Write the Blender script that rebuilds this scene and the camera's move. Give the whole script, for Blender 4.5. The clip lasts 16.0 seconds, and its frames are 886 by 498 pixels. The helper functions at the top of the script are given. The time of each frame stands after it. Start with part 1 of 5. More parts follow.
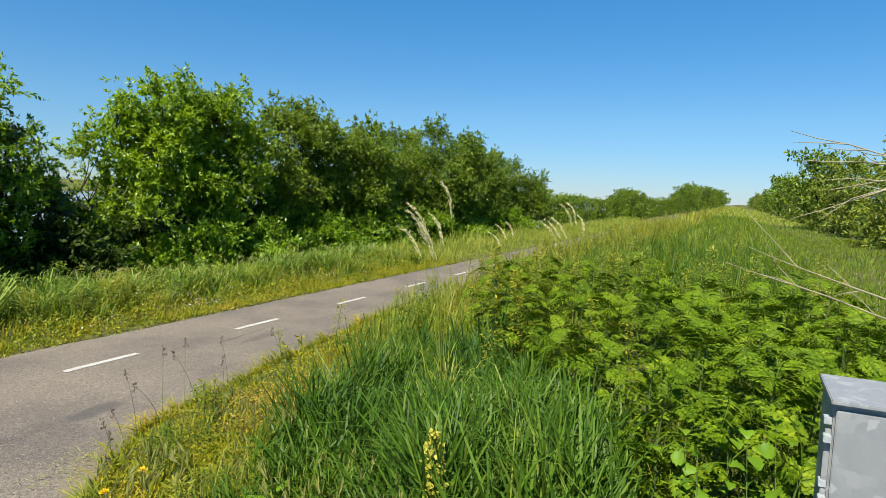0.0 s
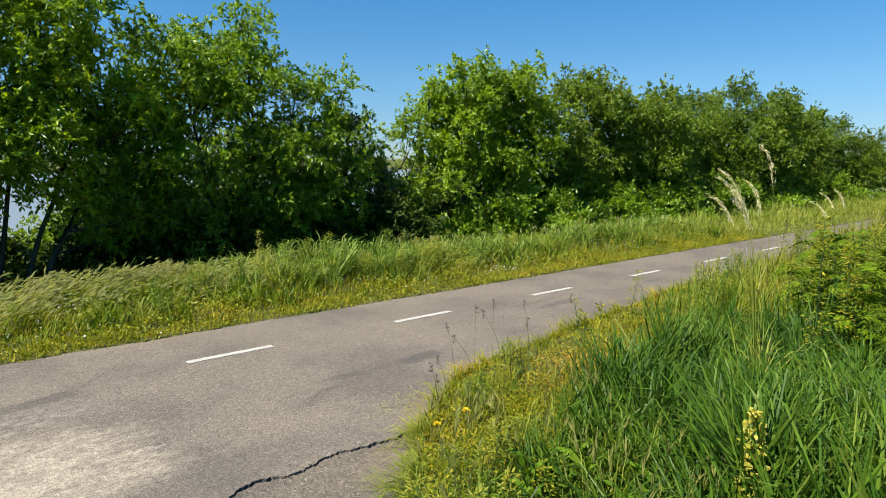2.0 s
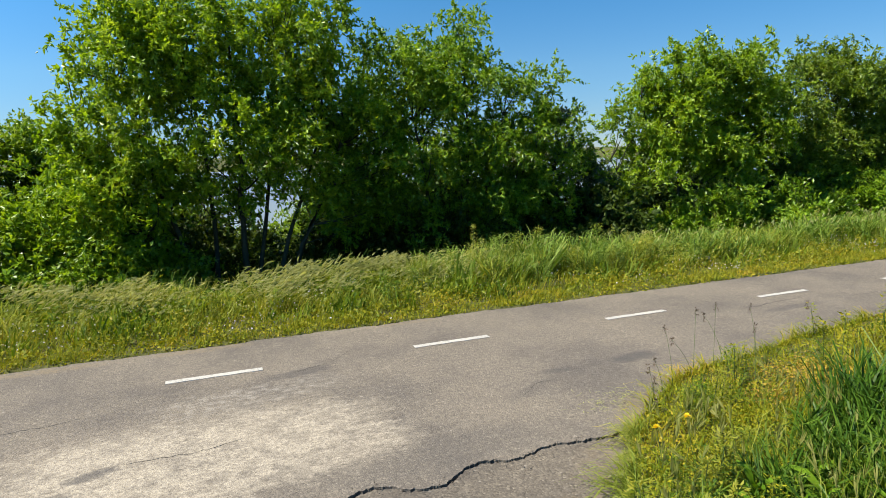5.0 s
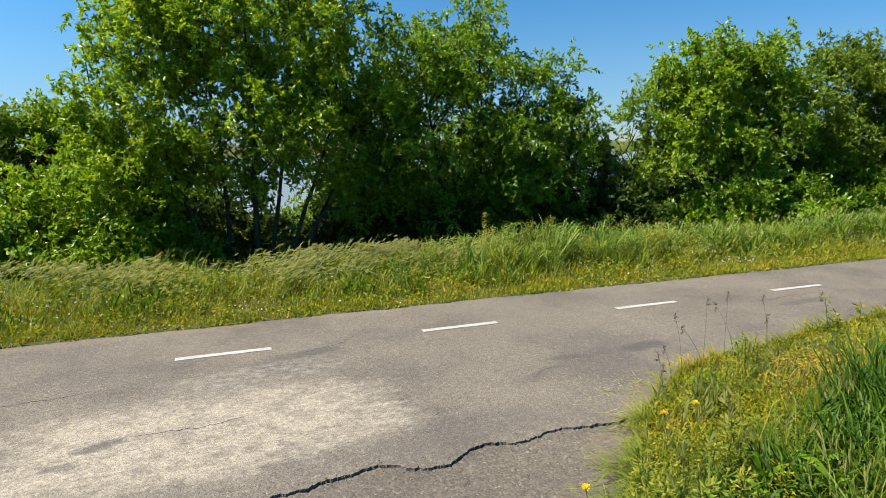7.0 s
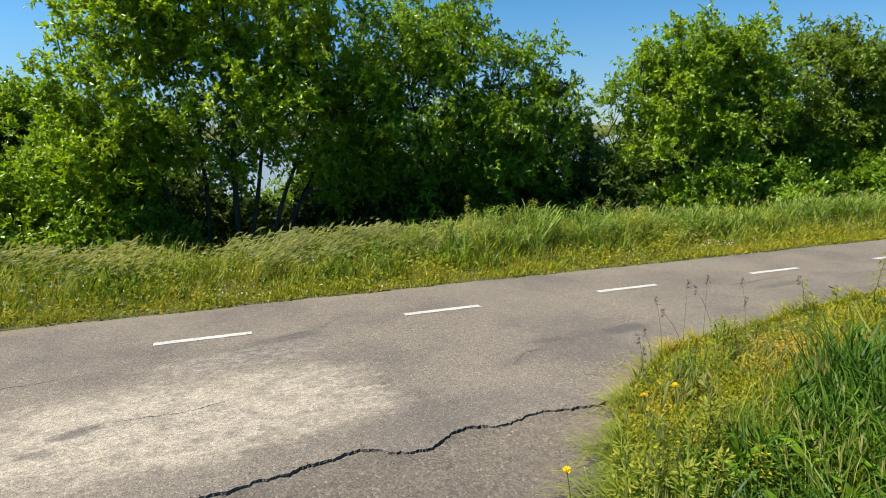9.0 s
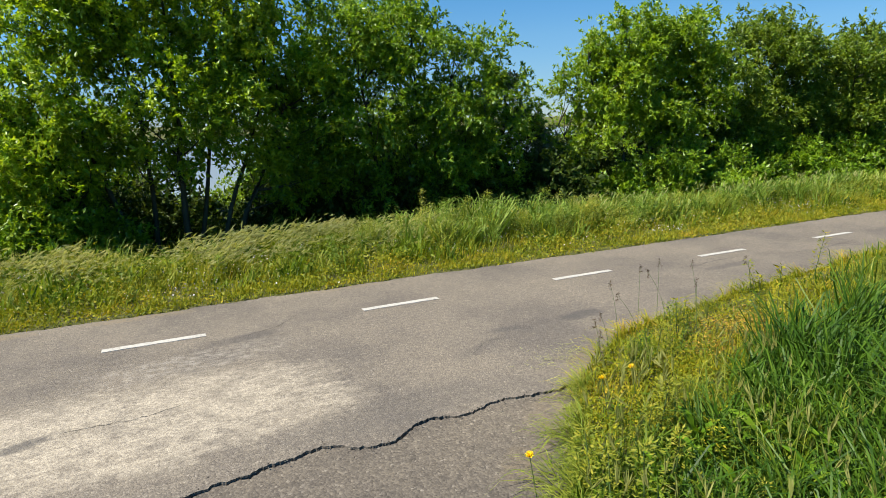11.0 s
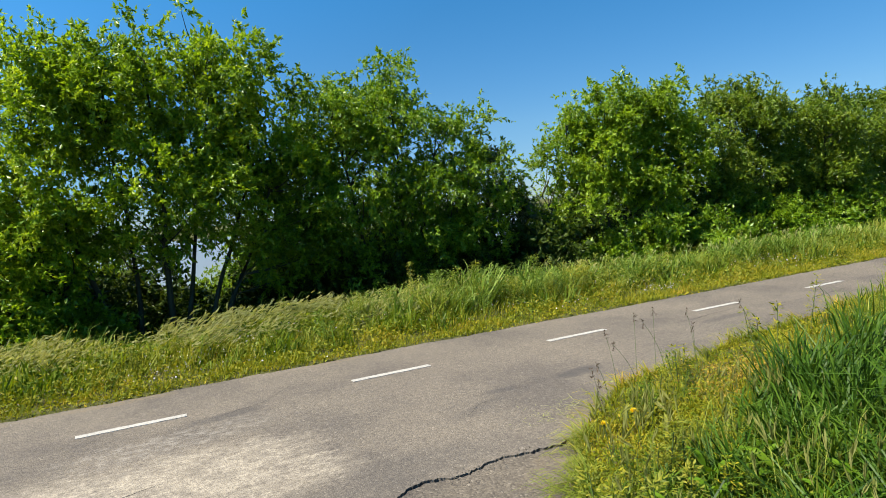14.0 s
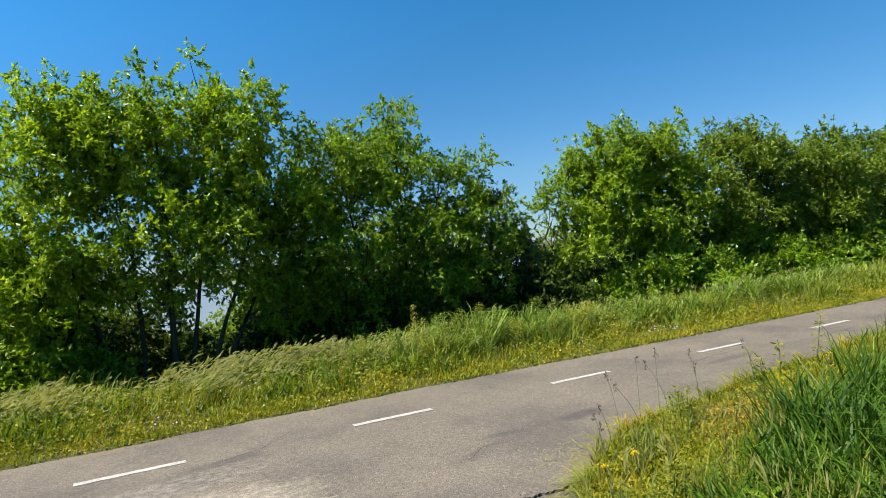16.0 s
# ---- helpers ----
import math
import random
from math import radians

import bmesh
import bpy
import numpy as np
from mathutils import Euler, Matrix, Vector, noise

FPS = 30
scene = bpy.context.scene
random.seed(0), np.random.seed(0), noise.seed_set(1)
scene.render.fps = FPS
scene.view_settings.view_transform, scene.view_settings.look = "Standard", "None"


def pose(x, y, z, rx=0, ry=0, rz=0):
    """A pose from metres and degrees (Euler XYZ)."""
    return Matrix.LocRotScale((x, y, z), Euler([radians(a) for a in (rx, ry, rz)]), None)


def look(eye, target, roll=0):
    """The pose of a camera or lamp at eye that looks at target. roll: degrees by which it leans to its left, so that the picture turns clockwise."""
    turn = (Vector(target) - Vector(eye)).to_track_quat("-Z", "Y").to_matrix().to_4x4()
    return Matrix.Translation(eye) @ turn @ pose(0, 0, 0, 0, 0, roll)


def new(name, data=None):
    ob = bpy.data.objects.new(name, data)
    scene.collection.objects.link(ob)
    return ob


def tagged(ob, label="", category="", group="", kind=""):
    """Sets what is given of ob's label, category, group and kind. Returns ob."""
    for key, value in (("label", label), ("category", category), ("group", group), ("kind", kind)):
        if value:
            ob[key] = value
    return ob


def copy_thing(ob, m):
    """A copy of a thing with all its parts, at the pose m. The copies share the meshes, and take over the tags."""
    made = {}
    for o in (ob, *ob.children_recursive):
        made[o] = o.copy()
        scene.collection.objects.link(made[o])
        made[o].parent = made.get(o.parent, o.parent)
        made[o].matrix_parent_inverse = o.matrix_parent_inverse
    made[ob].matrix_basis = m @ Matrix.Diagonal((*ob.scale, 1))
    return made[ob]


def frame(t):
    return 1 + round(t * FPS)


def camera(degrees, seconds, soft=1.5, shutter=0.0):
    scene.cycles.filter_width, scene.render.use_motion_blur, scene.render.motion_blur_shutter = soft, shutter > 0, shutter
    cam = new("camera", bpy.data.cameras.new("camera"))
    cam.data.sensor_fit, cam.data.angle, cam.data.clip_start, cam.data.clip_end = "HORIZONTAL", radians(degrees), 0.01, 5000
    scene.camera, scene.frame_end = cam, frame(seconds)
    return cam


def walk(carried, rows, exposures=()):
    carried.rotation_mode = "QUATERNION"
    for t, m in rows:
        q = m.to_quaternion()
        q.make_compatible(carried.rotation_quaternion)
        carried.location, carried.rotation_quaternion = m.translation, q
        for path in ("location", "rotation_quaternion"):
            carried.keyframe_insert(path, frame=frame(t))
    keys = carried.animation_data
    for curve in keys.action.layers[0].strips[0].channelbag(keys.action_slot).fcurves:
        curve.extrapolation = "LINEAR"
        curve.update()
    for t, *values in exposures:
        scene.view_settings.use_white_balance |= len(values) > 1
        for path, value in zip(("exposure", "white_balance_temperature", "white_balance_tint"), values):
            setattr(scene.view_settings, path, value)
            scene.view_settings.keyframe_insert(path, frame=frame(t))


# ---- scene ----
cam = camera(70.2, 16.0, soft=0.9)

PATH = [
    (0, (-0.183, -0.663, 1.91), (1.622, 0.179, 1.733), 2.2),
    (0.5, (-0.2, -0.66, 1.899), (1.514, 0.351, 1.694), 2.0),
    (1, (-0.209, -0.648, 1.875), (1.373, 0.553, 1.643), 1.3),
    (1.5, (-0.285, -0.631, 1.877), (1.14, 0.749, 1.621), 1.0),
    (2, (-0.344, -0.617, 1.889), (0.914, 0.911, 1.607), 0.2),
    (2.5, (-0.454, -0.649, 1.927), (0.574, 1.04, 1.632), -1.3),
    (3, (-0.51, -0.675, 1.927), (0.347, 1.108, 1.633), -2.0),
    (3.5, (-0.531, -0.694, 1.949), (0.269, 1.115, 1.653), -2.2),
    (4, (-0.538, -0.702, 2.012), (0.228, 1.121, 1.714), -2.2),
    (6.5, (-0.517, -0.704, 1.927), (0.153, 1.152, 1.603), -0.8),
    (7, (-0.514, -0.699, 1.915), (0.158, 1.155, 1.583), -0.6),
    (7.5, (-0.508, -0.688, 1.91), (0.166, 1.163, 1.566), -0.3),
    (8, (-0.505, -0.683, 1.91), (0.176, 1.162, 1.55), -0.2),
    (8.5, (-0.479, -0.669, 1.923), (0.218, 1.167, 1.542), -0.3),
    (9, (-0.502, -0.674, 1.914), (0.218, 1.151, 1.529), -0.3),
    (9.5, (-0.513, -0.673, 1.914), (0.24, 1.139, 1.525), -0.2),
    (10, (-0.512, -0.645, 1.908), (0.312, 1.133, 1.509), 0.2),
    (12.5, (-0.461, -0.689, 1.732), (0.39, 1.092, 1.413), -4.0),
    (13, (-0.454, -0.668, 1.661), (0.421, 1.113, 1.411), -4.6),
    (13.5, (-0.429, -0.627, 1.666), (0.458, 1.155, 1.472), -4.5),
    (14, (-0.425, -0.611, 1.632), (0.47, 1.172, 1.499), -4.6),
    (14.5, (-0.426, -0.597, 1.611), (0.467, 1.19, 1.516), -4.6),
    (15, (-0.412, -0.641, 1.62), (0.477, 1.15, 1.556), -4.8),
    (15.5, (-0.4, -0.654, 1.617), (0.493, 1.135, 1.594), -5.0),
    (16, (-0.397, -0.671, 1.625), (0.493, 1.12, 1.629), -5.1),
]
walk(cam, [(t, look(eye, target, roll)) for t, eye, target, roll in PATH])

# ---------------------------------------------------------------- light
SUN_FROM = Vector((-0.77, 0.05, 1.14)).normalized()
world = bpy.data.worlds.new("sky")
scene.world = world
world.use_nodes = True
wn, wl = world.node_tree.nodes, world.node_tree.links
wn.clear()
sky = wn.new("ShaderNodeTexSky")
sky.sky_type = "NISHITA"
sky.sun_disc = False
sky.sun_elevation = math.asin(SUN_FROM.z)
sky.sun_rotation = math.atan2(SUN_FROM.x, SUN_FROM.y)
sky.altitude = 100
sky.air_density = 1.0
sky.dust_density = 0.0
sky.ozone_density = 3.5
bg = wn.new("ShaderNodeBackground")
bg.inputs["Strength"].default_value = 0.055
wout = wn.new("ShaderNodeOutputWorld")
deep = wn.new("ShaderNodeHueSaturation")
deep.inputs["Saturation"].default_value = 1.12
tint = wn.new("ShaderNodeMix")
tint.data_type, tint.blend_type = "RGBA", "MULTIPLY"
tint.inputs[0].default_value = 1.0
way_up = wn.new("ShaderNodeSeparateXYZ")
wl.new(wn.new("ShaderNodeTexCoord").outputs["Generated"], way_up.inputs[0])
air = wn.new("ShaderNodeValToRGB")
air.color_ramp.elements[0].position, air.color_ramp.elements[0].color = 0.0, (0.50, 0.65, 0.94, 1)
air.color_ramp.elements[1].position, air.color_ramp.elements[1].color = 0.34, (0.67, 1.06, 1.22, 1)
air.color_ramp.elements.new(0.50).color = (0.64, 1.06, 1.26, 1)
air.color_ramp.elements.new(0.85).color = (0.46, 0.74, 0.90, 1)
air.color_ramp.elements.new(0.12).color = (0.68, 0.87, 1.02, 1)
wl.new(way_up.outputs[2], air.inputs[0])
wl.new(air.outputs[0], tint.inputs[7])
wl.new(sky.outputs[0], tint.inputs[6])
# the sky brightens gently towards the sun
facing = wn.new("ShaderNodeVectorMath")
facing.operation = "DOT_PRODUCT"
facing.inputs[1].default_value = SUN_FROM
wl.new(way_up.inputs[0].links[0].from_socket, facing.inputs[0])
glow = wn.new("ShaderNodeMapRange")
glow.inputs["From Min"].default_value, glow.inputs["From Max"].default_value = 0.02, 0.65
glow.inputs["To Min"].default_value, glow.inputs["To Max"].default_value = 1.0, 1.5
wl.new(facing.outputs["Value"], glow.inputs["Value"])
lift = wn.new("ShaderNodeVectorMath")
lift.operation = "SCALE"
wl.new(tint.outputs[2], lift.inputs[0])
wl.new(glow.outputs[0], lift.inputs["Scale"])
wl.new(lift.outputs[0], deep.inputs["Color"])
wl.new(deep.outputs[0], bg.inputs["Color"])
wl.new(bg.outputs[0], wout.inputs["Surface"])
sun_data = bpy.data.lights.new("sun", "SUN")
sun_data.energy = 5.0
sun_data.angle = radians(0.53)
sun_data.color = (1.0, 0.93, 0.80)
sun = new("sun", sun_data)
sun.matrix_world = look(SUN_FROM * 60, (0, 0, 0))
scene.view_settings.exposure = 1.12


# ---------------------------------------------------------------- materials
def node_material(name):
    m = bpy.data.materials.new(name)
    m.use_nodes = True
    nt = m.node_tree
    nt.nodes.clear()
    return m, nt.nodes, nt.links


def noise_node(n, l, coord, scale, detail=4, rough=0.6, stretch=None):
    if stretch:
        mp = n.new("ShaderNodeMapping")
        mp.inputs["Scale"].default_value = stretch
        l.new(coord, mp.inputs["Vector"])
        coord = mp.outputs[0]
    t = n.new("ShaderNodeTexNoise")
    t.inputs["Scale"].default_value = scale
    t.inputs["Detail"].default_value = detail
    t.inputs["Roughness"].default_value = rough
    l.new(coord, t.inputs["Vector"])
    return t.outputs["Fac"]


def ramp_node(n, l, fac, stops):
    r = n.new("ShaderNodeValToRGB")
    e = r.color_ramp.elements
    while len(e) < len(stops):
        e.new(0.5)
    for el, (p, c) in zip(e, stops):
        el.position = p
        el.color = (*c, 1) if len(c) == 3 else c
    l.new(fac, r.inputs["Fac"])
    return r.outputs["Color"]


def mix_node(n, l, fac, a, b, blend="MIX"):
    x = n.new("ShaderNodeMix")
    x.data_type = "RGBA"
    x.blend_type = blend
    for s, v in ((x.inputs[0], fac), (x.inputs[6], a), (x.inputs[7], b)):
        if isinstance(v, (int, float)):
            s.default_value = v
        elif isinstance(v, tuple):
            s.default_value = (*v, 1)
        else:
            l.new(v, s)
    return x.outputs[2]


def math_node(n, l, op, a, b=0.0, clamp=False):
    x = n.new("ShaderNodeMath")
    x.operation = op
    x.use_clamp = clamp
    for s, v in zip(x.inputs, (a, b)):
        if isinstance(v, (int, float)):
            s.default_value = v
        else:
            l.new(v, s)
    return x.outputs[0]


def bump_node(n, l, height, strength, dist):
    b = n.new("ShaderNodeBump")
    b.inputs["Strength"].default_value = strength
    b.inputs["Distance"].default_value = dist
    l.new(height, b.inputs["Height"])
    return b.outputs[0]


def finish(n, l, color, rough, normal=None, metal=0.0, spec=0.5):
    p = n.new("ShaderNodeBsdfPrincipled")
    for key, v in (("Base Color", color), ("Roughness", rough), ("Metallic", metal), ("Specular IOR Level", spec)):
        if isinstance(v, (int, float)):
            p.inputs[key].default_value = v
        elif isinstance(v, tuple):
            p.inputs[key].default_value = (*v, 1)
        else:
            l.new(v, p.inputs[key])
    if normal is not None:
        l.new(normal, p.inputs["Normal"])
    o = n.new("ShaderNodeOutputMaterial")
    l.new(p.outputs[0], o.inputs["Surface"])
    return p, o


GREEN = 0.74  # share of the light that living leaves give back


def leaf_material(name, stops, through_light=0.4, rough=0.45, patch=0.8, spec=0.4):
    """Thin leaves: a colour of its own for each leaf, drifting over the plant, with light passing through."""
    stops = [(p, tuple(GREEN * c for c in col)) for p, col in stops]
    m, n, l = node_material(name)
    geo = n.new("ShaderNodeNewGeometry")
    drift = noise_node(n, l, geo.outputs["Position"], patch, 2)
    drift = math_node(n, l, "MULTIPLY", drift, 0.9)
    v = math_node(n, l, "MULTIPLY_ADD", geo.outputs["Random Per Island"], 0.55)
    v.node.inputs[2].default_value = -0.22
    total = math_node(n, l, "ADD", drift, v, clamp=True)
    col = ramp_node(n, l, total, stops)
    p = n.new("ShaderNodeBsdfPrincipled")
    p.inputs["Roughness"].default_value = rough
    p.inputs["Specular IOR Level"].default_value = spec
    l.new(col, p.inputs["Base Color"])
    t = n.new("ShaderNodeBsdfTranslucent")
    warm = mix_node(n, l, 1.0, col, (1.25, 1.15, 0.45), "MULTIPLY")
    l.new(warm, t.inputs["Color"])
    s = n.new("ShaderNodeMixShader")
    s.inputs[0].default_value = through_light
    l.new(p.outputs[0], s.inputs[1])
    l.new(t.outputs[0], s.inputs[2])
    o = n.new("ShaderNodeOutputMaterial")
    l.new(s.outputs[0], o.inputs["Surface"])
    return m


def bark_material(name, dark, light):
    m, n, l = node_material(name)
    c = n.new("ShaderNodeTexCoord").outputs["Object"]
    f = noise_node(n, l, c, 9, 5, 0.7, (1, 1, 0.25))
    g = noise_node(n, l, c, 2.2, 2)
    col = ramp_node(n, l, f, [(0.3, dark), (0.7, light)])
    col = mix_node(n, l, math_node(n, l, "MULTIPLY", g, 0.5), col, (0.10, 0.115, 0.07))
    finish(n, l, col, 0.95, bump_node(n, l, f, 0.7, 0.02), spec=0.1)
    return m


def asphalt_material(name, dusty):
    """Aged asphalt: pale stones in a grey binder, tyre-worn tone and, where dusty, dark ragged blotches and a pale
    sandy spill.
    """
    m, n, l = node_material(name)
    tc = n.new("ShaderNodeTexCoord").outputs["Object"]
    stones = n.new("ShaderNodeTexVoronoi")
    stones.inputs["Scale"].default_value = 105 if dusty else 75
    l.new(tc, stones.inputs["Vector"])
    tone = ramp_node(n, l, stones.outputs["Color"], [(0.0, (0.078, 0.068, 0.057)), (0.5, (0.130, 0.113, 0.093)), (0.84, (0.172, 0.150, 0.121)), (1.0, (0.27, 0.243, 0.205))])
    big = noise_node(n, l, tc, 0.9, 5, 0.62)
    worn = ramp_node(n, l, big, [(0.30, (0.66, 0.66, 0.69)), (0.52, (1.0, 0.985, 0.96)), (0.72, (1.18, 1.15, 1.09))])
    col = mix_node(n, l, 1.0, tone, worn, "MULTIPLY")
    if not dusty:  # coarser and darker mix on the ramp
        col = mix_node(n, l, 1.0, col, (0.80, 0.79, 0.77), "MULTIPLY")
    fine = noise_node(n, l, tc, 26, 4, 0.7)
    col = mix_node(n, l, 0.55, col, ramp_node(n, l, fine, [(0.33, (0.70, 0.70, 0.70)), (0.66, (1.2, 1.2, 1.18))]), "MULTIPLY")

    def blob(cx, cy, rx, ry, turn, edge, raggedness, scale, lo=0.9):
        mp = n.new("ShaderNodeMapping")
        mp.vector_type = "TEXTURE"
        mp.inputs["Location"].default_value = (cx, cy, 0)
        mp.inputs["Rotation"].default_value = (0, 0, radians(turn))
        mp.inputs["Scale"].default_value = (rx, ry, 1)
        l.new(tc, mp.inputs["Vector"])
        sx = n.new("ShaderNodeSeparateXYZ")
        l.new(mp.outputs[0], sx.inputs[0])
        d2 = math_node(n, l, "ADD", math_node(n, l, "POWER", math_node(n, l, "ABSOLUTE", sx.outputs[0]), 2.6), math_node(n, l, "POWER", math_node(n, l, "ABSOLUTE", sx.outputs[1]), 2.6))
        rag = noise_node(n, l, tc, scale, 6, 0.72)
        d2 = math_node(n, l, "ADD", d2, math_node(n, l, "MULTIPLY", math_node(n, l, "SUBTRACT", rag, 0.5), raggedness))
        r = n.new("ShaderNodeMapRange")
        r.inputs["From Min"].default_value = lo + edge
        r.inputs["From Max"].default_value = lo - edge
        l.new(d2, r.inputs["Value"])
        return r.outputs[0]

    if dusty:
        spill = blob(-0.66, 3.62, 1.36, 0.68, 4, 0.55, 3.2, 2.3)
        chips = noise_node(n, l, tc, 13, 7, 0.78, (0.7, 1.3, 1))
        spill = math_node(n, l, "ADD", spill, math_node(n, l, "MULTIPLY", math_node(n, l, "SUBTRACT", chips, 0.52), 3.2), clamp=True)
        spill = math_node(n, l, "MULTIPLY", spill, blob(-0.75, 3.60, 1.9, 1.0, 4, 0.5, 2.0, 3))
        grit = math_node(n, l, "MULTIPLY", spill, ramp_node(n, l, noise_node(n, l, tc, 34, 6, 0.9), [(0.40, (0.14, 0.14, 0.14)), (0.58, (1, 1, 1))]))
        grit = math_node(n, l, "MULTIPLY", grit, ramp_node(n, l, noise_node(n, l, tc, 4.5, 6, 0.75), [(0.36, (0.30, 0.30, 0.30)), (0.54, (1, 1, 1))]))
        col = mix_node(n, l, math_node(n, l, "MULTIPLY", grit, 0.95), col, (0.375, 0.328, 0.252))
        faint = blob(-0.25, 4.62, 0.75, 0.22, 8, 0.8, 6.0, 5)
        faint = math_node(n, l, "MULTIPLY", faint, ramp_node(n, l, chips, [(0.46, (0, 0, 0)), (0.60, (1, 1, 1))]))
        col = mix_node(n, l, math_node(n, l, "MULTIPLY", faint, 0.45), col, (0.30, 0.275, 0.235))
        for cx, cy, rx, ry, turn, much in ((-1.32, 3.64, 0.17, 0.06, 15, 0.6), (-1.50, 3.42, 0.10, 0.05, 10, 0.4), (0.22, 5.02, 0.30, 0.09, 10, 0.5),
                                          (3.22, 4.06, 0.27, 0.10, 6, 0.62), (2.36, 4.05, 0.15, 0.06, -5, 0.45), (1.95, 3.75, 0.35, 0.08, 25, 0.25), (0.85, 3.0, 0.75, 0.22, 5, 0.28), (6.1, 4.72, 0.5, 0.08, 3, 0.4)):
            col = mix_node(n, l, math_node(n, l, "MULTIPLY", blob(cx, cy, rx, ry, turn, 0.7, 3.4, 9), much), col, (0.045, 0.043, 0.043))
    dirt = ((1.78, 2.42, 0.30, 0.22, 40, 0.5), (1.30, 2.05, 0.25, 0.14, 40, 0.4)) if not dusty else ((2.55, 3.02, 0.38, 0.20, 35, 0.7), (3.35, 3.50, 0.5, 0.16, 20, 0.5), (-2.2, 6.15, 0.7, 0.09, 0, 0.7), (-0.6, 6.18, 0.5, 0.08, 0, 0.7), (1.6, 6.2, 0.5, 0.06, 0, 0.6))
    flecks = ramp_node(n, l, noise_node(n, l, tc, 17, 6, 0.75), [(0.42, (0, 0, 0)), (0.56, (1, 1, 1))])
    for cx, cy, rx, ry, turn, much in dirt:  # washed-on earth
        f = math_node(n, l, "MULTIPLY", blob(cx, cy, rx, ry, turn, 0.7, 3.0, 5), flecks)
        col = mix_node(n, l, math_node(n, l, "MULTIPLY", f, much), col, (0.165, 0.128, 0.078))
    rel = math_node(n, l, "ADD", math_node(n, l, "MULTIPLY", stones.outputs["Distance"], -0.8), fine)
    finish(n, l, col, 0.88, bump_node(n, l, rel, 0.45, 0.008), spec=0.3)
    return m


def soil_material():
    m, n, l = node_material("turf_and_soil")
    c = n.new("ShaderNodeTexCoord").outputs["Object"]
    a = noise_node(n, l, c, 5.5, 6, 0.7)
    b = noise_node(n, l, c, 0.12, 4)
    col = ramp_node(n, l, a, [(0.3, (0.036, 0.032, 0.014)), (0.52, (0.076, 0.072, 0.025)), (0.7, (0.14, 0.12, 0.055))])
    col = mix_node(n, l, math_node(n, l, "MULTIPLY", b, 0.6), col, (0.078, 0.10, 0.024))
    finish(n, l, col, 0.95, bump_node(n, l, a, 0.9, 0.06), spec=0.1)
    return m


def paint_material():
    m, n, l = node_material("worn_road_paint")
    c = n.new("ShaderNodeTexCoord").outputs["Object"]
    a = noise_node(n, l, c, 55, 5, 0.75)
    b = noise_node(n, l, c, 3, 2)
    f = math_node(n, l, "ADD", a, math_node(n, l, "MULTIPLY", b, 0.25))
    col = ramp_node(n, l, f, [(0.46, (0.17, 0.16, 0.14)), (0.62, (0.37, 0.355, 0.32))])
    finish(n, l, col, 0.7, bump_node(n, l, a, 0.5, 0.006))
    return m


def zinc_material():
    m, n, l = node_material("galvanised_steel")
    c = n.new("ShaderNodeTexCoord").outputs["Object"]
    v = n.new("ShaderNodeTexVoronoi")
    v.inputs["Scale"].default_value = 32
    warp = n.new("ShaderNodeTexNoise")
    warp.inputs["Scale"].default_value = 14
    l.new(c, warp.inputs["Vector"])
    l.new(mix_node(n, l, 0.06, c, warp.outputs["Color"]), v.inputs["Vector"])
    sep = n.new("ShaderNodeSeparateColor")
    l.new(v.outputs["Color"], sep.inputs[0])
    col = ramp_node(n, l, sep.outputs[0], [(0.0, (0.205, 0.217, 0.220)), (0.70, (0.228, 0.240, 0.241)), (0.90, (0.275, 0.285, 0.28)), (1.0, (0.31, 0.32, 0.315))])
    stain = noise_node(n, l, c, 3.5, 4)
    col = mix_node(n, l, math_node(n, l, "MULTIPLY", stain, 0.35), col, (0.23, 0.24, 0.24))
    finish(n, l, col, ramp_node(n, l, sep.outputs[1], [(0, (0.42, 0.42, 0.42)), (1, (0.62, 0.62, 0.62))]), metal=0.25)
    return m


def plain_material(name, a, b, scale=30, rough=0.6):
    m, n, l = node_material(name)
    c = n.new("ShaderNodeTexCoord").outputs["Object"]
    f = noise_node(n, l, c, scale, 3)
    finish(n, l, ramp_node(n, l, f, [(0.3, a), (0.7, b)]), rough, bump_node(n, l, f, 0.2, 0.003))
    return m


M_LEAF = leaf_material("willow_leaf", [(0.15, (0.075, 0.151, 0.007)), (0.42, (0.166, 0.308, 0.011)), (0.66, (0.276, 0.442, 0.022)), (0.92, (0.417, 0.560, 0.050))], 0.46, 0.36, 0.8, 0.4)
M_LEAF_BRIGHT = leaf_material("young_willow_leaf", [(0.15, (0.110, 0.202, 0.007)), (0.42, (0.219, 0.364, 0.010)), (0.70, (0.323, 0.476, 0.022)), (0.92, (0.458, 0.582, 0.045))], 0.46, 0.36, 0.8, 0.4)
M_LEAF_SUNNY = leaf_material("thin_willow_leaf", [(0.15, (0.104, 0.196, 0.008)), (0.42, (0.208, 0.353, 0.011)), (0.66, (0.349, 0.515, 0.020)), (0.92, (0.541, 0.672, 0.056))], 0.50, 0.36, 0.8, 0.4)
M_LEAF_GREY = leaf_material("grey_willow_leaf", [(0.15, (0.06, 0.09, 0.04)), (0.5, (0.12, 0.16, 0.075)), (0.9, (0.22, 0.26, 0.14))], 0.35)
M_LEAF_OLIVE = leaf_material("olive_leaf", [(0.15, (0.10, 0.16, 0.012)), (0.5, (0.21, 0.28, 0.024)), (0.9, (0.36, 0.41, 0.06))], 0.45)
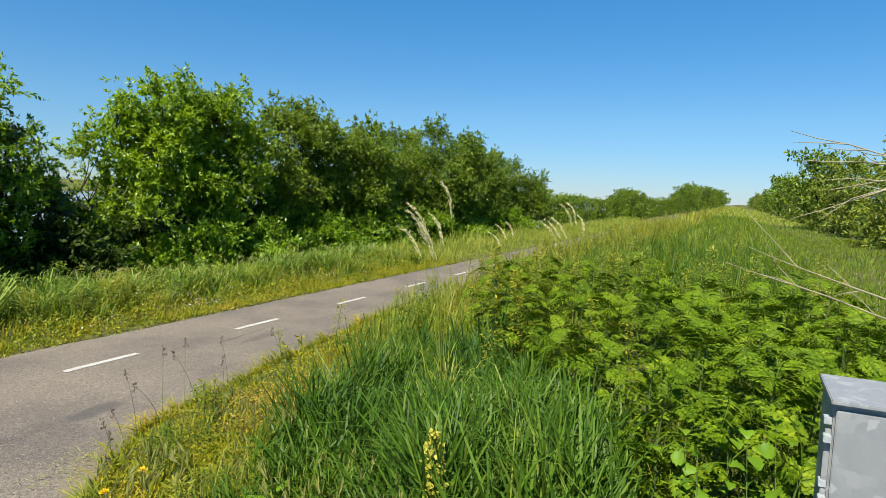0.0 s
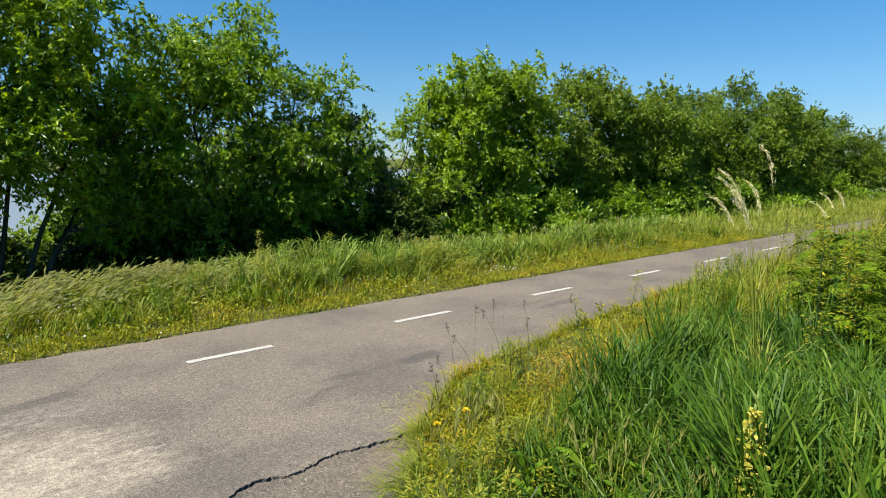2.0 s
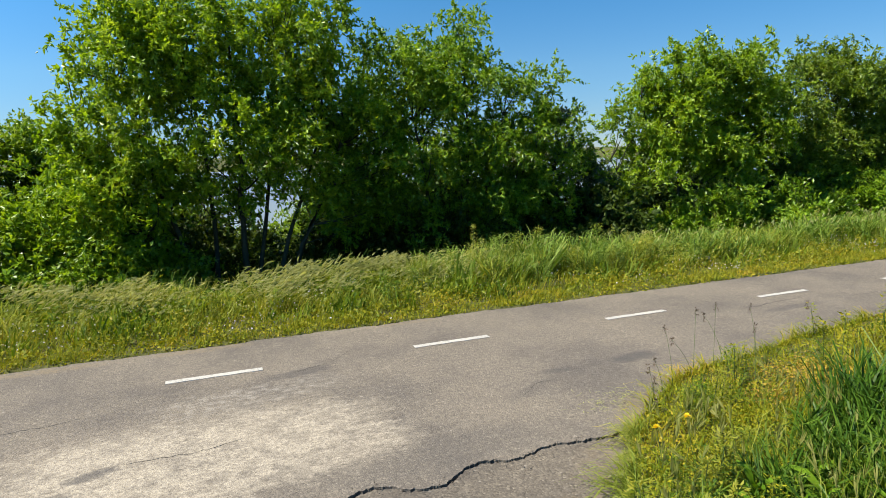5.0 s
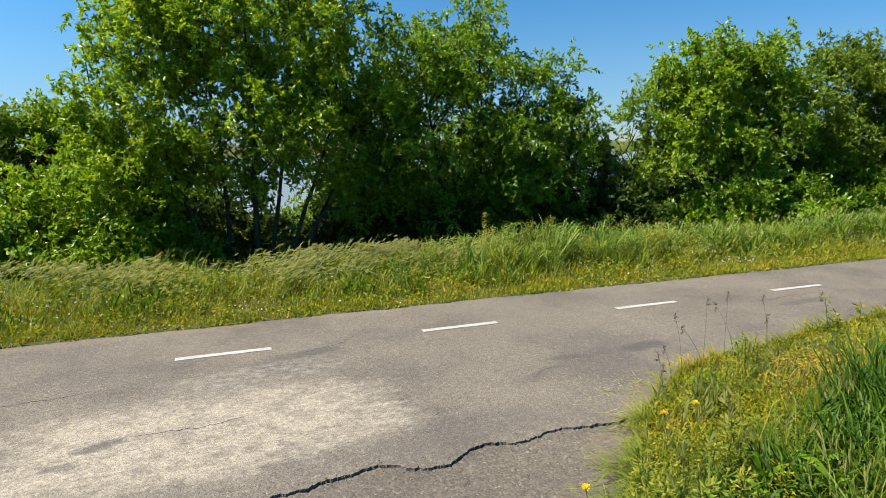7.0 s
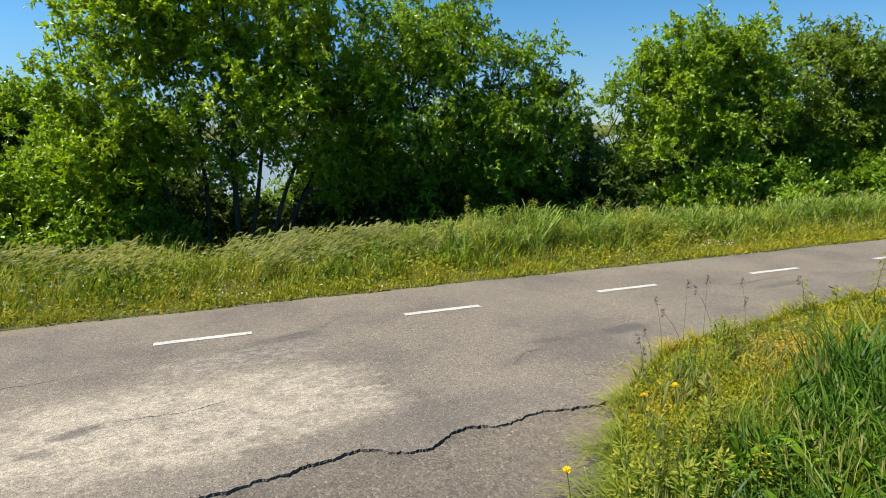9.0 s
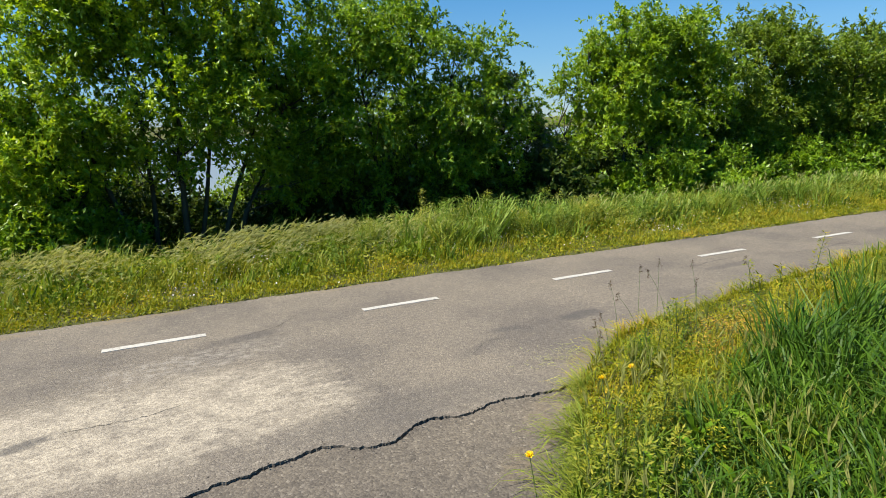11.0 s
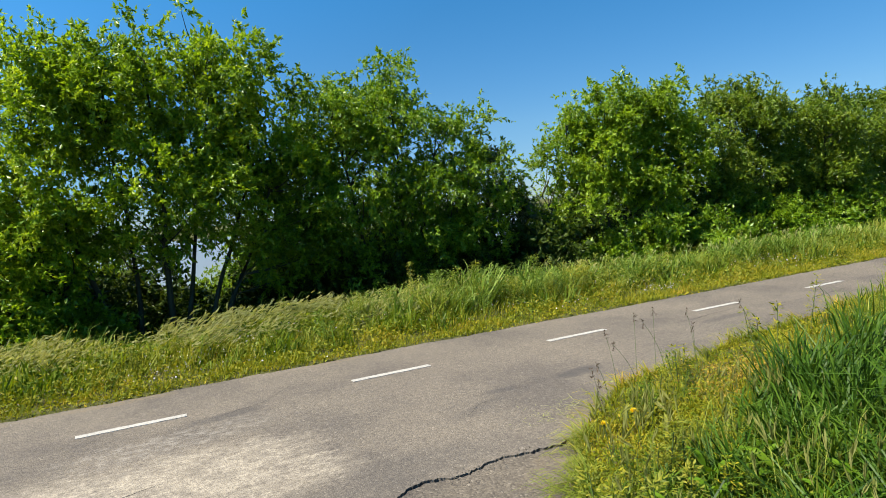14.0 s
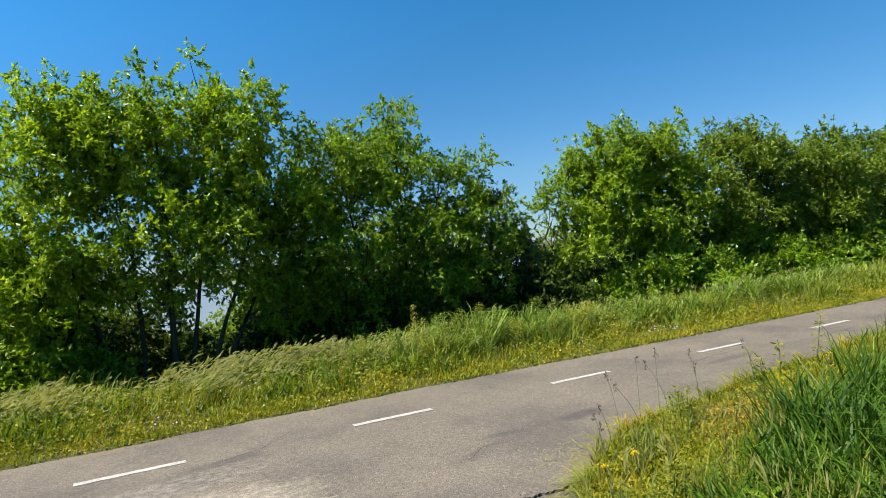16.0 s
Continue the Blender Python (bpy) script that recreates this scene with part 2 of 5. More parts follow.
# leaf colour darkened to carry the shade beneath the willow crowns
M_LEAF_DARK = leaf_material("shade_dark_leaf", [(0.15, (0.022, 0.042, 0.007)), (0.5, (0.050, 0.086, 0.010)), (0.9, (0.11, 0.16, 0.02))], 0.3, 0.5, 0.8, 0.15)
M_LEAF_DEEP = leaf_material("deep_willow_leaf", [(0.15, (0.055, 0.105, 0.006)), (0.42, (0.120, 0.205, 0.010)), (0.66, (0.205, 0.305, 0.018)), (0.92, (0.32, 0.41, 0.04))], 0.40, 0.40, 0.6, 0.3)
M_BARK = bark_material("willow_bark", (0.012, 0.010, 0.008), (0.045, 0.038, 0.029))
M_ROAD = asphalt_material("old_asphalt", True)
M_APRON = asphalt_material("old_asphalt_ramp", False)
M_SOIL = soil_material()
M_PAINT = paint_material()
M_ZINC = zinc_material()
M_GRASS_LUSH = leaf_material("lush_grass", [(0.1, (0.022, 0.060, 0.007)), (0.45, (0.054, 0.125, 0.010)), (0.75, (0.112, 0.202, 0.017)), (0.97, (0.25, 0.31, 0.05))], 0.24, 0.45, 0.8, 0.14)
M_GRASS_PALE = leaf_material("verge_grass", [(0.1, (0.13, 0.20, 0.024)), (0.45, (0.26, 0.33, 0.036)), (0.75, (0.41, 0.43, 0.08)), (0.97, (0.58, 0.52, 0.18))], 0.38, 0.55, 0.8, 0.15)
M_GRASS_BLUE = leaf_material("bluish_grass", [(0.1, (0.10, 0.19, 0.020)), (0.5, (0.19, 0.30, 0.035)), (0.95, (0.38, 0.46, 0.11))], 0.30, 0.5, 0.8, 0.2)
M_GRASS_FRESH = leaf_material("fresh_grass", [(0.1, (0.046, 0.105, 0.008)), (0.45, (0.122, 0.200, 0.010)), (0.75, (0.235, 0.310, 0.018)), (0.97, (0.37, 0.43, 0.07))], 0.38, 0.5, 1.5, 0.2)
M_CLOVER = leaf_material("low_yellow_green_weed", [(0.1, (0.11, 0.17, 0.010)), (0.45, (0.25, 0.285, 0.012)), (0.72, (0.42, 0.38, 0.018)), (0.97, (0.60, 0.38, 0.05))], 0.32, 0.6, 1.6, 0.2)
M_VERGE = leaf_material("verge_weed_leaf", [(0.1, (0.13, 0.18, 0.012)), (0.45, (0.27, 0.31, 0.020)), (0.75, (0.42, 0.40, 0.035)), (0.97, (0.62, 0.52, 0.14))], 0.42, 0.6, 1.1)
M_STRAW = leaf_material("straw_seed_head", [(0.1, (0.30, 0.34, 0.10)), (0.5, (0.46, 0.49, 0.19)), (0.9, (0.66, 0.65, 0.34))], 0.5, 0.6)
M_BARLEY = leaf_material("green_barley_head", [(0.1, (0.20, 0.24, 0.05)), (0.5, (0.32, 0.34, 0.09)), (0.9, (0.46, 0.44, 0.17))], 0.45, 0.6, 0.8, 0.1)
M_PLUME = leaf_material("dry_plume", [(0.1, (0.92, 0.76, 0.45)), (0.5, (1.08, 0.94, 0.64)), (0.9, (1.2, 1.08, 0.82))], 0.5, 0.7)
M_HEMLOCK = leaf_material("hemlock_leaf", [(0.1, (0.048, 0.098, 0.004)), (0.45, (0.110, 0.190, 0.006)), (0.75, (0.190, 0.280, 0.010)), (0.97, (0.30, 0.37, 0.02))], 0.26, 0.55, 2.0, 0.10)
M_STEM = leaf_material("green_stem", [(0.1, (0.07, 0.12, 0.03)), (0.9, (0.16, 0.22, 0.06))], 0.1, 0.5)
M_BROWN = leaf_material("brown_seed_head", [(0.1, (0.06, 0.045, 0.03)), (0.9, (0.17, 0.12, 0.08))], 0.2, 0.7)
M_DOCK = leaf_material("dock_seed", [(0.1, (0.27, 0.30, 0.02)), (0.5, (0.44, 0.43, 0.04)), (0.9, (0.62, 0.56, 0.09))], 0.35, 0.6)
M_YELLOW = leaf_material("dandelion_petal", [(0.1, (1.05, 0.76, 0.015)), (0.9, (1.15, 0.92, 0.03))], 0.3, 0.6)
M_WHITE = leaf_material("pale_flower", [(0.1, (0.50, 0.45, 0.52)), (0.9, (0.80, 0.78, 0.78))], 0.3, 0.6)
M_TWIG = bark_material("dead_twig", (0.17, 0.13, 0.08), (0.38, 0.32, 0.21))


# ---------------------------------------------------------------- mesh tools
def mesh_from(name, verts, faces, mat, smooth=False):
    """faces: arrays of corner numbers, each array with faces of one size."""
    me = bpy.data.meshes.new(name)
    v = np.asarray(verts, dtype=np.float32)
    fs = [np.asarray(f, dtype=np.int32) for f in faces if len(f)]
    loops = np.concatenate([f.ravel() for f in fs])
    total = np.concatenate([np.full(len(f), f.shape[1], dtype=np.int32) for f in fs])
    start = np.concatenate([[0], np.cumsum(total)[:-1]]).astype(np.int32)
    me.vertices.add(len(v))
    me.vertices.foreach_set("co", v.ravel())
    me.loops.add(len(loops))
    me.loops.foreach_set("vertex_index", loops)
    me.polygons.add(len(total))
    me.polygons.foreach_set("loop_start", start)
    me.polygons.foreach_set("loop_total", total)
    me.polygons.foreach_set("use_smooth", np.full(len(total), smooth))
    me.materials.append(mat)
    me.update(calc_edges=True)
    return me


def part(name, me, parent, label="", loc=None):
    ob = new(name, me)
    ob.parent = parent
    if loc is not None:
        ob.matrix_basis = loc
    return tagged(ob, label)


def thing(name, m, label, category, group=""):
    ob = new(name)
    ob.empty_display_size = 0.1
    ob.matrix_basis = m
    return tagged(ob, label, category, group)


def unit(a):
    return a / np.maximum(np.linalg.norm(a, axis=-1, keepdims=True), 1e-9)


def tubes(paths, sides=5):
    """Tapered round stems: paths of (points, radii). Returns vertices and quads."""
    vs, qs, base = [], [], 0
    ang = np.linspace(0, 2 * np.pi, sides, endpoint=False)
    for pts, rad in paths:
        pts = np.asarray(pts, float)
        rad = np.asarray(rad, float)
        d = unit(np.gradient(pts, axis=0))
        ref = np.where(np.abs(d[:, 2:3]) > 0.9, np.array([[1.0, 0, 0]]), np.array([[0, 0, 1.0]]))
        u = unit(np.cross(d, ref))
        w = np.cross(d, u)
        ring = pts[:, None] + rad[:, None, None] * (np.cos(ang)[None, :, None] * u[:, None] + np.sin(ang)[None, :, None] * w[:, None])
        k = len(pts)
        vs.append(ring.reshape(-1, 3))
        i = np.arange(k - 1)[:, None] * sides + np.arange(sides)[None]
        j = np.arange(k - 1)[:, None] * sides + (np.arange(sides)[None] + 1) % sides
        qs.append(np.stack([i, j, j + sides, i + sides], -1).reshape(-1, 4) + base)
        base += k * sides
    return np.concatenate(vs), np.concatenate(qs)


def leaf_quads(pos, along, side, length, width, bend=0.0):
    """Pointed leaves: each one a kite."""
    tip = pos + along * length[:, None]
    mid = pos + along * (length * 0.42)[:, None]
    nrm = np.cross(along, side)
    mid = mid + nrm * (length * bend)[:, None]
    v = np.stack([pos, mid + side * (width / 2)[:, None], tip, mid - side * (width / 2)[:, None]], 1)
    q = np.arange(len(pos) * 4).reshape(-1, 4)
    return v.reshape(-1, 3), q


def blades(rng, xy, ground, height, width, lean, wind=(0.25, 0.0), curl=0.5):
    """Grass: bent tapering blades. Returns vertices, quads and triangles."""
    k = len(xy)
    a = rng.uniform(0, 2 * np.pi, k)
    out = np.stack([np.cos(a), np.sin(a), np.zeros(k)], 1) * (lean * rng.uniform(0.2, 1.0, k))[:, None]
    out[:, 0] += wind[0] * rng.uniform(0.4, 1.4, k)
    out[:, 1] += wind[1] * rng.uniform(0.4, 1.4, k)
    up = np.array([0, 0, 1.0])
    b = a + rng.uniform(-1.2, 1.2, k) + np.pi / 2
    side = np.stack([np.cos(b), np.sin(b), np.zeros(k)], 1)
    p0 = np.column_stack([xy, ground])
    h = height[:, None]
    p1 = p0 + (up + out * 0.35) * h * 0.45
    p2 = p0 + (up * (0.80 - 0.0 * h) + out * 0.85) * h * 0.95
    p3 = p0 + (up * (0.95 - curl * np.linalg.norm(out, axis=1, keepdims=True) * 0.6) + out * 1.35) * h
    w = (width / 2)[:, None] * side
    v = np.stack([p0 - w * 0.8, p0 + w * 0.8, p1 - w, p1 + w, p2 - w * 0.65, p2 + w * 0.65, p3], 1).reshape(-1, 3)
    o = (np.arange(k) * 7)[:, None]
    q = np.concatenate([o + np.array([[0, 1, 3, 2]]), o + np.array([[2, 3, 5, 4]])])
    t = o + np.array([[4, 5, 6]])
    return v, q, t


# ---------------------------------------------------------------- the lie of the land
ROAD_MID, ROAD_FAR, ROAD_NEAR = 5.28, 6.27, 4.26


def smooth(a, b, t):
    s = np.clip((np.asarray(t, float) - a) / (b - a), 0, 1)
    return s * s * (3 - 2 * s)


def wobble(x, k, seed=0.0):
    x = np.asarray(x, float)
    return np.sin(x * k + seed) * 0.5 + np.sin(x * k * 2.3 + 1.7 * seed + 1) * 0.3 + np.sin(x * k * 5.1 + 3.1 * seed + 2) * 0.2


def crack_y(x):
    """The ragged break between the road and the ramp that joins it."""
    x = np.asarray(x, float)
    rise = 2.70 + 0.20 * np.clip(x, -1.2, 0.3)
    dip = -0.13 * smooth(0.36, 0.56, x) + 0.16 * smooth(0.70, 1.00, x) - 0.05 * smooth(1.06, 1.24, x) + 0.06 * smooth(1.32, 1.50, x) - 0.03 * smooth(1.6, 1.95, x)
    return rise + dip + 0.010 * wobble(x, 9, 0.4) + 0.014 * wobble(x, 23, 2.0) + 0.007 * wobble(x, 61, 1.0) + 0.003 * wobble(x, 170, 0.2)


def near_edge(x):
    """The road's edge on the camera's side: the break first, then the bare verge narrows it."""
    x = np.asarray(x, float)
    verge = 2.74 + 0.70 * smooth(1.95, 3.4, x) + 0.42 * smooth(3.0, 5.6, x) + (ROAD_NEAR - 3.86) * smooth(5.2, 8.5, x) + 0.04 * wobble(x, 2.1, 1.0)
    return np.where(x < 2.2, crack_y(x), verge)


def verge_edge(y):
    """Where the grass of the near verge begins, beside the ramp."""
    return np.maximum(1.50 + 0.80 * (np.asarray(y, float) - 1.98), 0.70)


def land(x, y):
    """Height of the ground: a low flat-topped bank that carries the road, falling off to both sides."""
    x, y = np.asarray(x, float), np.asarray(y, float)
    z = -0.95 * smooth(8.0, 11.5, y) - 0.30 * smooth(11.5, 16, y) - 2.2 * smooth(17, 24, y) + 3.6 * smooth(170, 190, y) - 0.75 * smooth(1.3, 5.0, -y) * smooth(1.0, 2.8, x)
    z = z + 0.05 * wobble(x * 0.9 + y * 0.5, 0.8, 2.0) * smooth(7.0, 9.0, y) + 0.05 * wobble(x * 0.7 - y, 0.7, 1.0) * smooth(0.5, 4.0, -y)
    paved = smooth(ROAD_FAR + 0.03, ROAD_FAR - 0.07, y) * smooth(near_edge(x) - 0.05, near_edge(x) + 0.06, y)
    ramp = smooth(0.12, 0.0, x - verge_edge(y)) * smooth(near_edge(x) + 0.3, near_edge(x), y) * smooth(-7.0, -5.0, y)
    return z + 0.006 - 0.106 * np.maximum(paved, ramp)


def land_sheet():
    gx = np.unique(np.concatenate([-np.geomspace(8, 2500, 40), np.arange(-8, 20, 0.20), np.arange(0.4, 4.6, 0.06), np.geomspace(20, 2500, 70)]))
    gy = np.unique(np.concatenate([-np.geomspace(9, 2500, 40), np.arange(-9, 16, 0.20), np.arange(0.9, 4.5, 0.06), np.arange(6.0, 6.6, 0.05), np.geomspace(16, 2500, 45)]))
    X, Y = np.meshgrid(gx, gy, indexing="ij")
    Z = land(X, Y)
    v = np.stack([X, Y, Z], -1).reshape(-1, 3)
    n0, n1 = len(gx), len(gy)
    i = (np.arange(n0 - 1)[:, None] * n1 + np.arange(n1 - 1)[None]).ravel()
    q = np.stack([i, i + n1, i + n1 + 1, i + 1], 1)
    return mesh_from("ground", v, [q], M_SOIL, True)


tagged(new("ground", land_sheet()), "grassy earth bank with flat top and meadow", "ground", kind="structure")


water_m, wtn, wtl = node_material("still_water")
ripple = noise_node(wtn, wtl, wtn.new("ShaderNodeTexCoord").outputs["Object"], 1.4, 3)
finish(wtn, wtl, (0.17, 0.18, 0.17), 0.3, bump_node(wtn, wtl, ripple, 0.12, 0.05))
wx = np.array([[-600, 18, -1.75], [900, 18, -1.75], [900, 186, -1.75], [-600, 186, -1.75]], float)
tagged(new("water", mesh_from("water", wx, [np.array([[0, 1, 2, 3]])], water_m)), "calm pale water behind the trees", "water", kind="structure")


def slab(name, xs, low, high, top, rows, mat, thick=0.09):
    """A paved strip between two edge lines, with its sides."""
    t = np.linspace(0, 1, rows)
    X = np.repeat(xs[:, None], rows, 1)
    Y = low[:, None] + (high - low)[:, None] * t[None]
    Z = top(X, Y)
    k = len(xs)
    topv = np.stack([X, Y, Z], -1).reshape(-1, 3)
    i = (np.arange(k - 1)[:, None] * rows + np.arange(rows - 1)[None]).ravel()
    q = [np.stack([i, i + rows, i + rows + 1, i + 1], 1)]
    base = len(topv)
    rim = np.concatenate([np.arange(k) * rows, np.arange(k)[::-1] * rows + rows - 1])
    down = topv[rim] - np.array([0, 0, thick])
    m = len(rim)
    a = np.arange(m)
    b = (a + 1) % m
    q.append(np.stack([rim[a], base + a, base + b, rim[b]], 1))
    return mesh_from(name, np.concatenate([topv, down]), q, mat, False)


road_x = np.unique(np.concatenate([-np.geomspace(6, 400, 30), np.arange(-6, -2, 0.06), np.arange(-2, 2.3, 0.008), np.arange(2.3, 16, 0.1), np.geomspace(16, 900, 60)]))
road = new("road", slab("road", road_x, near_edge(road_x), ROAD_FAR + (0.03 * wobble(road_x, 3.1, 0.5) + 0.02 * wobble(road_x, 11, 1.5)) * (road_x < 60), lambda X, Y: 0.0 * X + 0.004 * np.sin(X * 0.7) * np.cos(Y * 0.9), 14, M_ROAD))
tagged(road, "narrow worn grey asphalt cycle path, dusty and cracked", "road", kind="structure")
ramp_x = np.unique(np.concatenate([np.arange(-8, -2, 0.06), np.arange(-2, 2.72, 0.008)]))
ramp_low = np.full(len(ramp_x), -6.0)
ramp_low = np.maximum(ramp_low, np.where(ramp_x > 0.9, (ramp_x - 1.78) / 0.80 + 1.98, -6.0))
ramp_high = crack_y(ramp_x) - 0.003 - 0.009 * np.clip(0.6 + 1.2 * wobble(ramp_x, 7, 1.0), 0.1, 2) - 0.005 * (1 + wobble(ramp_x, 41, 0.3)) - 0.003 * (1 + wobble(ramp_x, 150, 0.9))
keep = ramp_low < ramp_high - 0.02
ramp = new("ramp", slab("ramp", ramp_x[keep], ramp_low[keep], ramp_high[keep], lambda X, Y: -0.012 - 0.006 * (2.7 - Y) + 0 * X, 14, M_APRON))
tagged(ramp, "rough grey asphalt ramp joining the cycle path", "road", kind="structure")


crumb_rng = np.random.default_rng(9)
k = 240
cx = crumb_rng.uniform(-2, 2.1, k)
cy = crack_y(cx) - 0.02 + crumb_rng.normal(-0.01, 0.05, k)
cr = crumb_rng.uniform(0.002, 0.007, k)
octa = np.array([(1, 0, 0), (0, 1, 0), (-1, 0, 0), (0, -1, 0), (0, 0, 0.8), (0, 0, -0.8)], float)
cv = (octa[None] * cr[:, None, None] * crumb_rng.uniform(0.6, 1.3, (k, 6, 1)) + np.stack([cx, cy, 0.001 + 0.3 * cr], 1)[:, None]).reshape(-1, 3)
ct = ((np.arange(k) * 6)[:, None, None] + np.array([(0, 1, 4), (1, 2, 4), (2, 3, 4), (3, 0, 4), (1, 0, 5), (2, 1, 5), (3, 2, 5), (0, 3, 5)])[None]).reshape(-1, 3)
tagged(new("asphalt_crumbs", mesh_from("asphalt_crumbs", cv, [ct], M_APRON)), "loose grey asphalt crumbs along the crack", "gravel", kind="stuff")


def dash_mesh():
    rng = np.random.default_rng(5)
    k = 18
    x = np.linspace(0, 0.85, k)
    a = -0.040 + rng.normal(0, 0.003, k)
    b = 0.040 + rng.normal(0, 0.003, k)
    v = np.concatenate([np.column_stack([x, a, np.full(k, 0.004)]), np.column_stack([x, b, np.full(k, 0.004)]), np.column_stack([x, a, np.full(k, -0.004)]), np.column_stack([x, b, np.full(k, -0.004)])])
    i = np.arange(k - 1)
    q = np.concatenate([np.stack([i, i + 1, i + 1 + k, i + k], 1), np.stack([i + 2 * k, i + 2 * k + 1, i + 1, i], 1), np.stack([i + k, i + k + 1, i + 3 * k + 1, i + 3 * k], 1)])
    return mesh_from("dash", v, [q], M_PAINT)


dash = dash_mesh()
for i in range(-3, 36):
    x = -0.945 + 2.362 * i
    part("dash", dash, road, "worn white painted dash", pose(x, ROAD_MID, 0.001 + 0.004 * math.sin((x + 0.4) * 0.7) * math.cos(ROAD_MID * 0.9)))


M_TAR = plain_material("dark_crack", (0.018, 0.017, 0.016), (0.035, 0.032, 0.03), 60, 0.95)


def hairline(points, seed, width=0.007):
    """A fine jagged crack in the asphalt between a few rough stations."""
    r2 = np.random.default_rng(seed)
    pts = np.asarray(points, float)
    t = np.linspace(0, 1, 60)
    u = np.linspace(0, 1, len(pts))
    x, y = np.interp(t, u, pts[:, 0]), np.interp(t, u, pts[:, 1])
    y = y + np.cumsum(r2.normal(0, 0.006, 60)) * np.sin(np.pi * t)
    w = width * 0.5 * np.sin(np.pi * t) ** 0.5 * r2.uniform(0.3, 1.3, 60)
    z = 0.004 * np.sin(x * 0.7) * np.cos(y * 0.9) + 0.002
    v = np.concatenate([np.column_stack([x, y - w, z]), np.column_stack([x, y + w, z])])
    i = np.arange(59)
    return mesh_from("hairline_crack", v, [np.stack([i, i + 1, i + 61, i + 60], 1)], M_TAR)


for k, (points, width) in enumerate((([(1.75, 3.62), (2.0, 3.78), (2.3, 3.90)], 0.005), ([(-1.15, 3.72), (-0.75, 3.70), (-0.35, 3.80)], 0.007), ([(-2.4, 4.62), (-1.9, 4.66), (-1.5, 4.72)], 0.007),
                                     ([(5.3, 4.95), (5.9, 4.9), (6.6, 5.0)], 0.010), ([(0.05, 5.0), (0.5, 5.2), (0.9, 5.6)], 0.006), ([(3.9, 4.6), (4.5, 4.72), (5.0, 4.70)], 0.004), ([(7.2, 4.8), (8.0, 4.75), (8.9, 4.9)], 0.012))):
    part("hairline_crack", hairline(points, 900 + k, width), road)


# ---------------------------------------------------------------- trees
def crown_and_trunk(seed, lobes, stems, clusters, twigs=10, per_twig=20, leaf=0.092, wide=0.036, leaf_mat=None, spread=0.40, shoots=22, stem_r=0.06):
    """A many-stemmed tree. lobes: (x, y, z, rx, ry, rz) masses of foliage; stems: (x, y) feet and (x, y, z) heads."""
    rng = np.random.default_rng(seed)
    lobes = np.asarray(lobes, float)
    vol = lobes[:, 3] * lobes[:, 4] * lobes[:, 5]
    boughs = max(6, clusters // 2)
    pick = rng.choice(len(lobes), boughs, p=vol / vol.sum())
    d = unit(rng.normal(size=(boughs, 3)))
    r = rng.uniform(0.12, 1.0, boughs) ** 0.45
    r *= 0.93 + 0.08 * rng.normal(size=boughs)
    b = lobes[pick, :3] + d * r[:, None] * lobes[pick, 3:6]
    of = rng.integers(0, boughs, clusters)
    pick = pick[of]
    c = b[of] + rng.normal(0, 1, (clusters, 3)) * np.array([0.24, 0.24, 0.17]) * (lobes[pick, 3:4] ** 0.5)
    # leggy shoots above the tops
    s = rng.choice(len(lobes), shoots, p=vol / vol.sum())
    a = rng.uniform(0, 2 * np.pi, shoots)
    e = rng.uniform(0, 0.75, shoots)
    top = lobes[s, :3] + np.stack([np.cos(a) * e * lobes[s, 3], np.sin(a) * e * lobes[s, 4], np.sqrt(1 - e * e) * lobes[s, 5] * rng.uniform(0.88, 1.0, shoots)], 1)
    paths, nodes = [], []
    for (fx, fy), (hx, hy, hz) in stems:
        t = np.linspace(0, 1, 12)
        mid = np.array([fx + (hx - fx) * 0.32 + rng.normal(0, 0.12), fy + (hy - fy) * 0.3 + rng.normal(0, 0.12), hz * 0.45])
        p = (1 - t)[:, None] ** 2 * np.array([fx, fy, -0.1]) + 2 * (t * (1 - t))[:, None] * mid + (t ** 2)[:, None] * np.array([hx, hy, hz])
        p[1:, :2] += np.cumsum(rng.normal(0, 0.022, (11, 2)), 0)
        paths.append((p, stem_r * rng.uniform(0.7, 1.15) * (1 - 0.84 * t) * (1 + 0.4 * np.exp(-t * 14))))
        nodes.append(p[3:])
    nodes = np.concatenate(nodes)
    heads = np.concatenate([c[::4], top])
    for h in heads:
        w = np.linalg.norm(nodes - (h - np.array([0, 0, 0.55])), axis=1) + 2.0 * np.maximum(nodes[:, 2] - h[2] + 0.1, 0)
        b = nodes[np.argmin(w)]
        t = np.linspace(0, 1, 5)[:, None]
        m = (b + h) / 2 + np.array([0, 0, -0.10]) + rng.normal(0, 0.07, 3)
        p = (1 - t) ** 2 * b + 2 * t * (1 - t) * m + t ** 2 * h
        paths.append((p, np.linspace(0.017, 0.004, 5) * (0.6 + 0.35 * np.linalg.norm(h - b))))
    tv, tq = tubes(paths, 4)
    # leaves along short twigs that hang and spray from every cluster
    n1 = clusters * twigs
    cc = np.repeat(c, twigs, 0)
    out = unit(cc - np.repeat(lobes[np.repeat(pick, twigs), :3], 1, 0))
    td = unit(rng.normal(size=(n1, 3)) * 0.85 + out * 0.55 + np.array([0, 0, 0.15]))
    tl = rng.uniform(0.5, 1.0, n1) * spread
    t0 = cc + rng.normal(0, 0.10, (n1, 3))
    n2 = shoots * 4
    t0 = np.concatenate([t0, np.repeat(top, 4, 0) - np.array([0, 0, 0.40]) + rng.normal(0, 0.05, (n2, 3))])
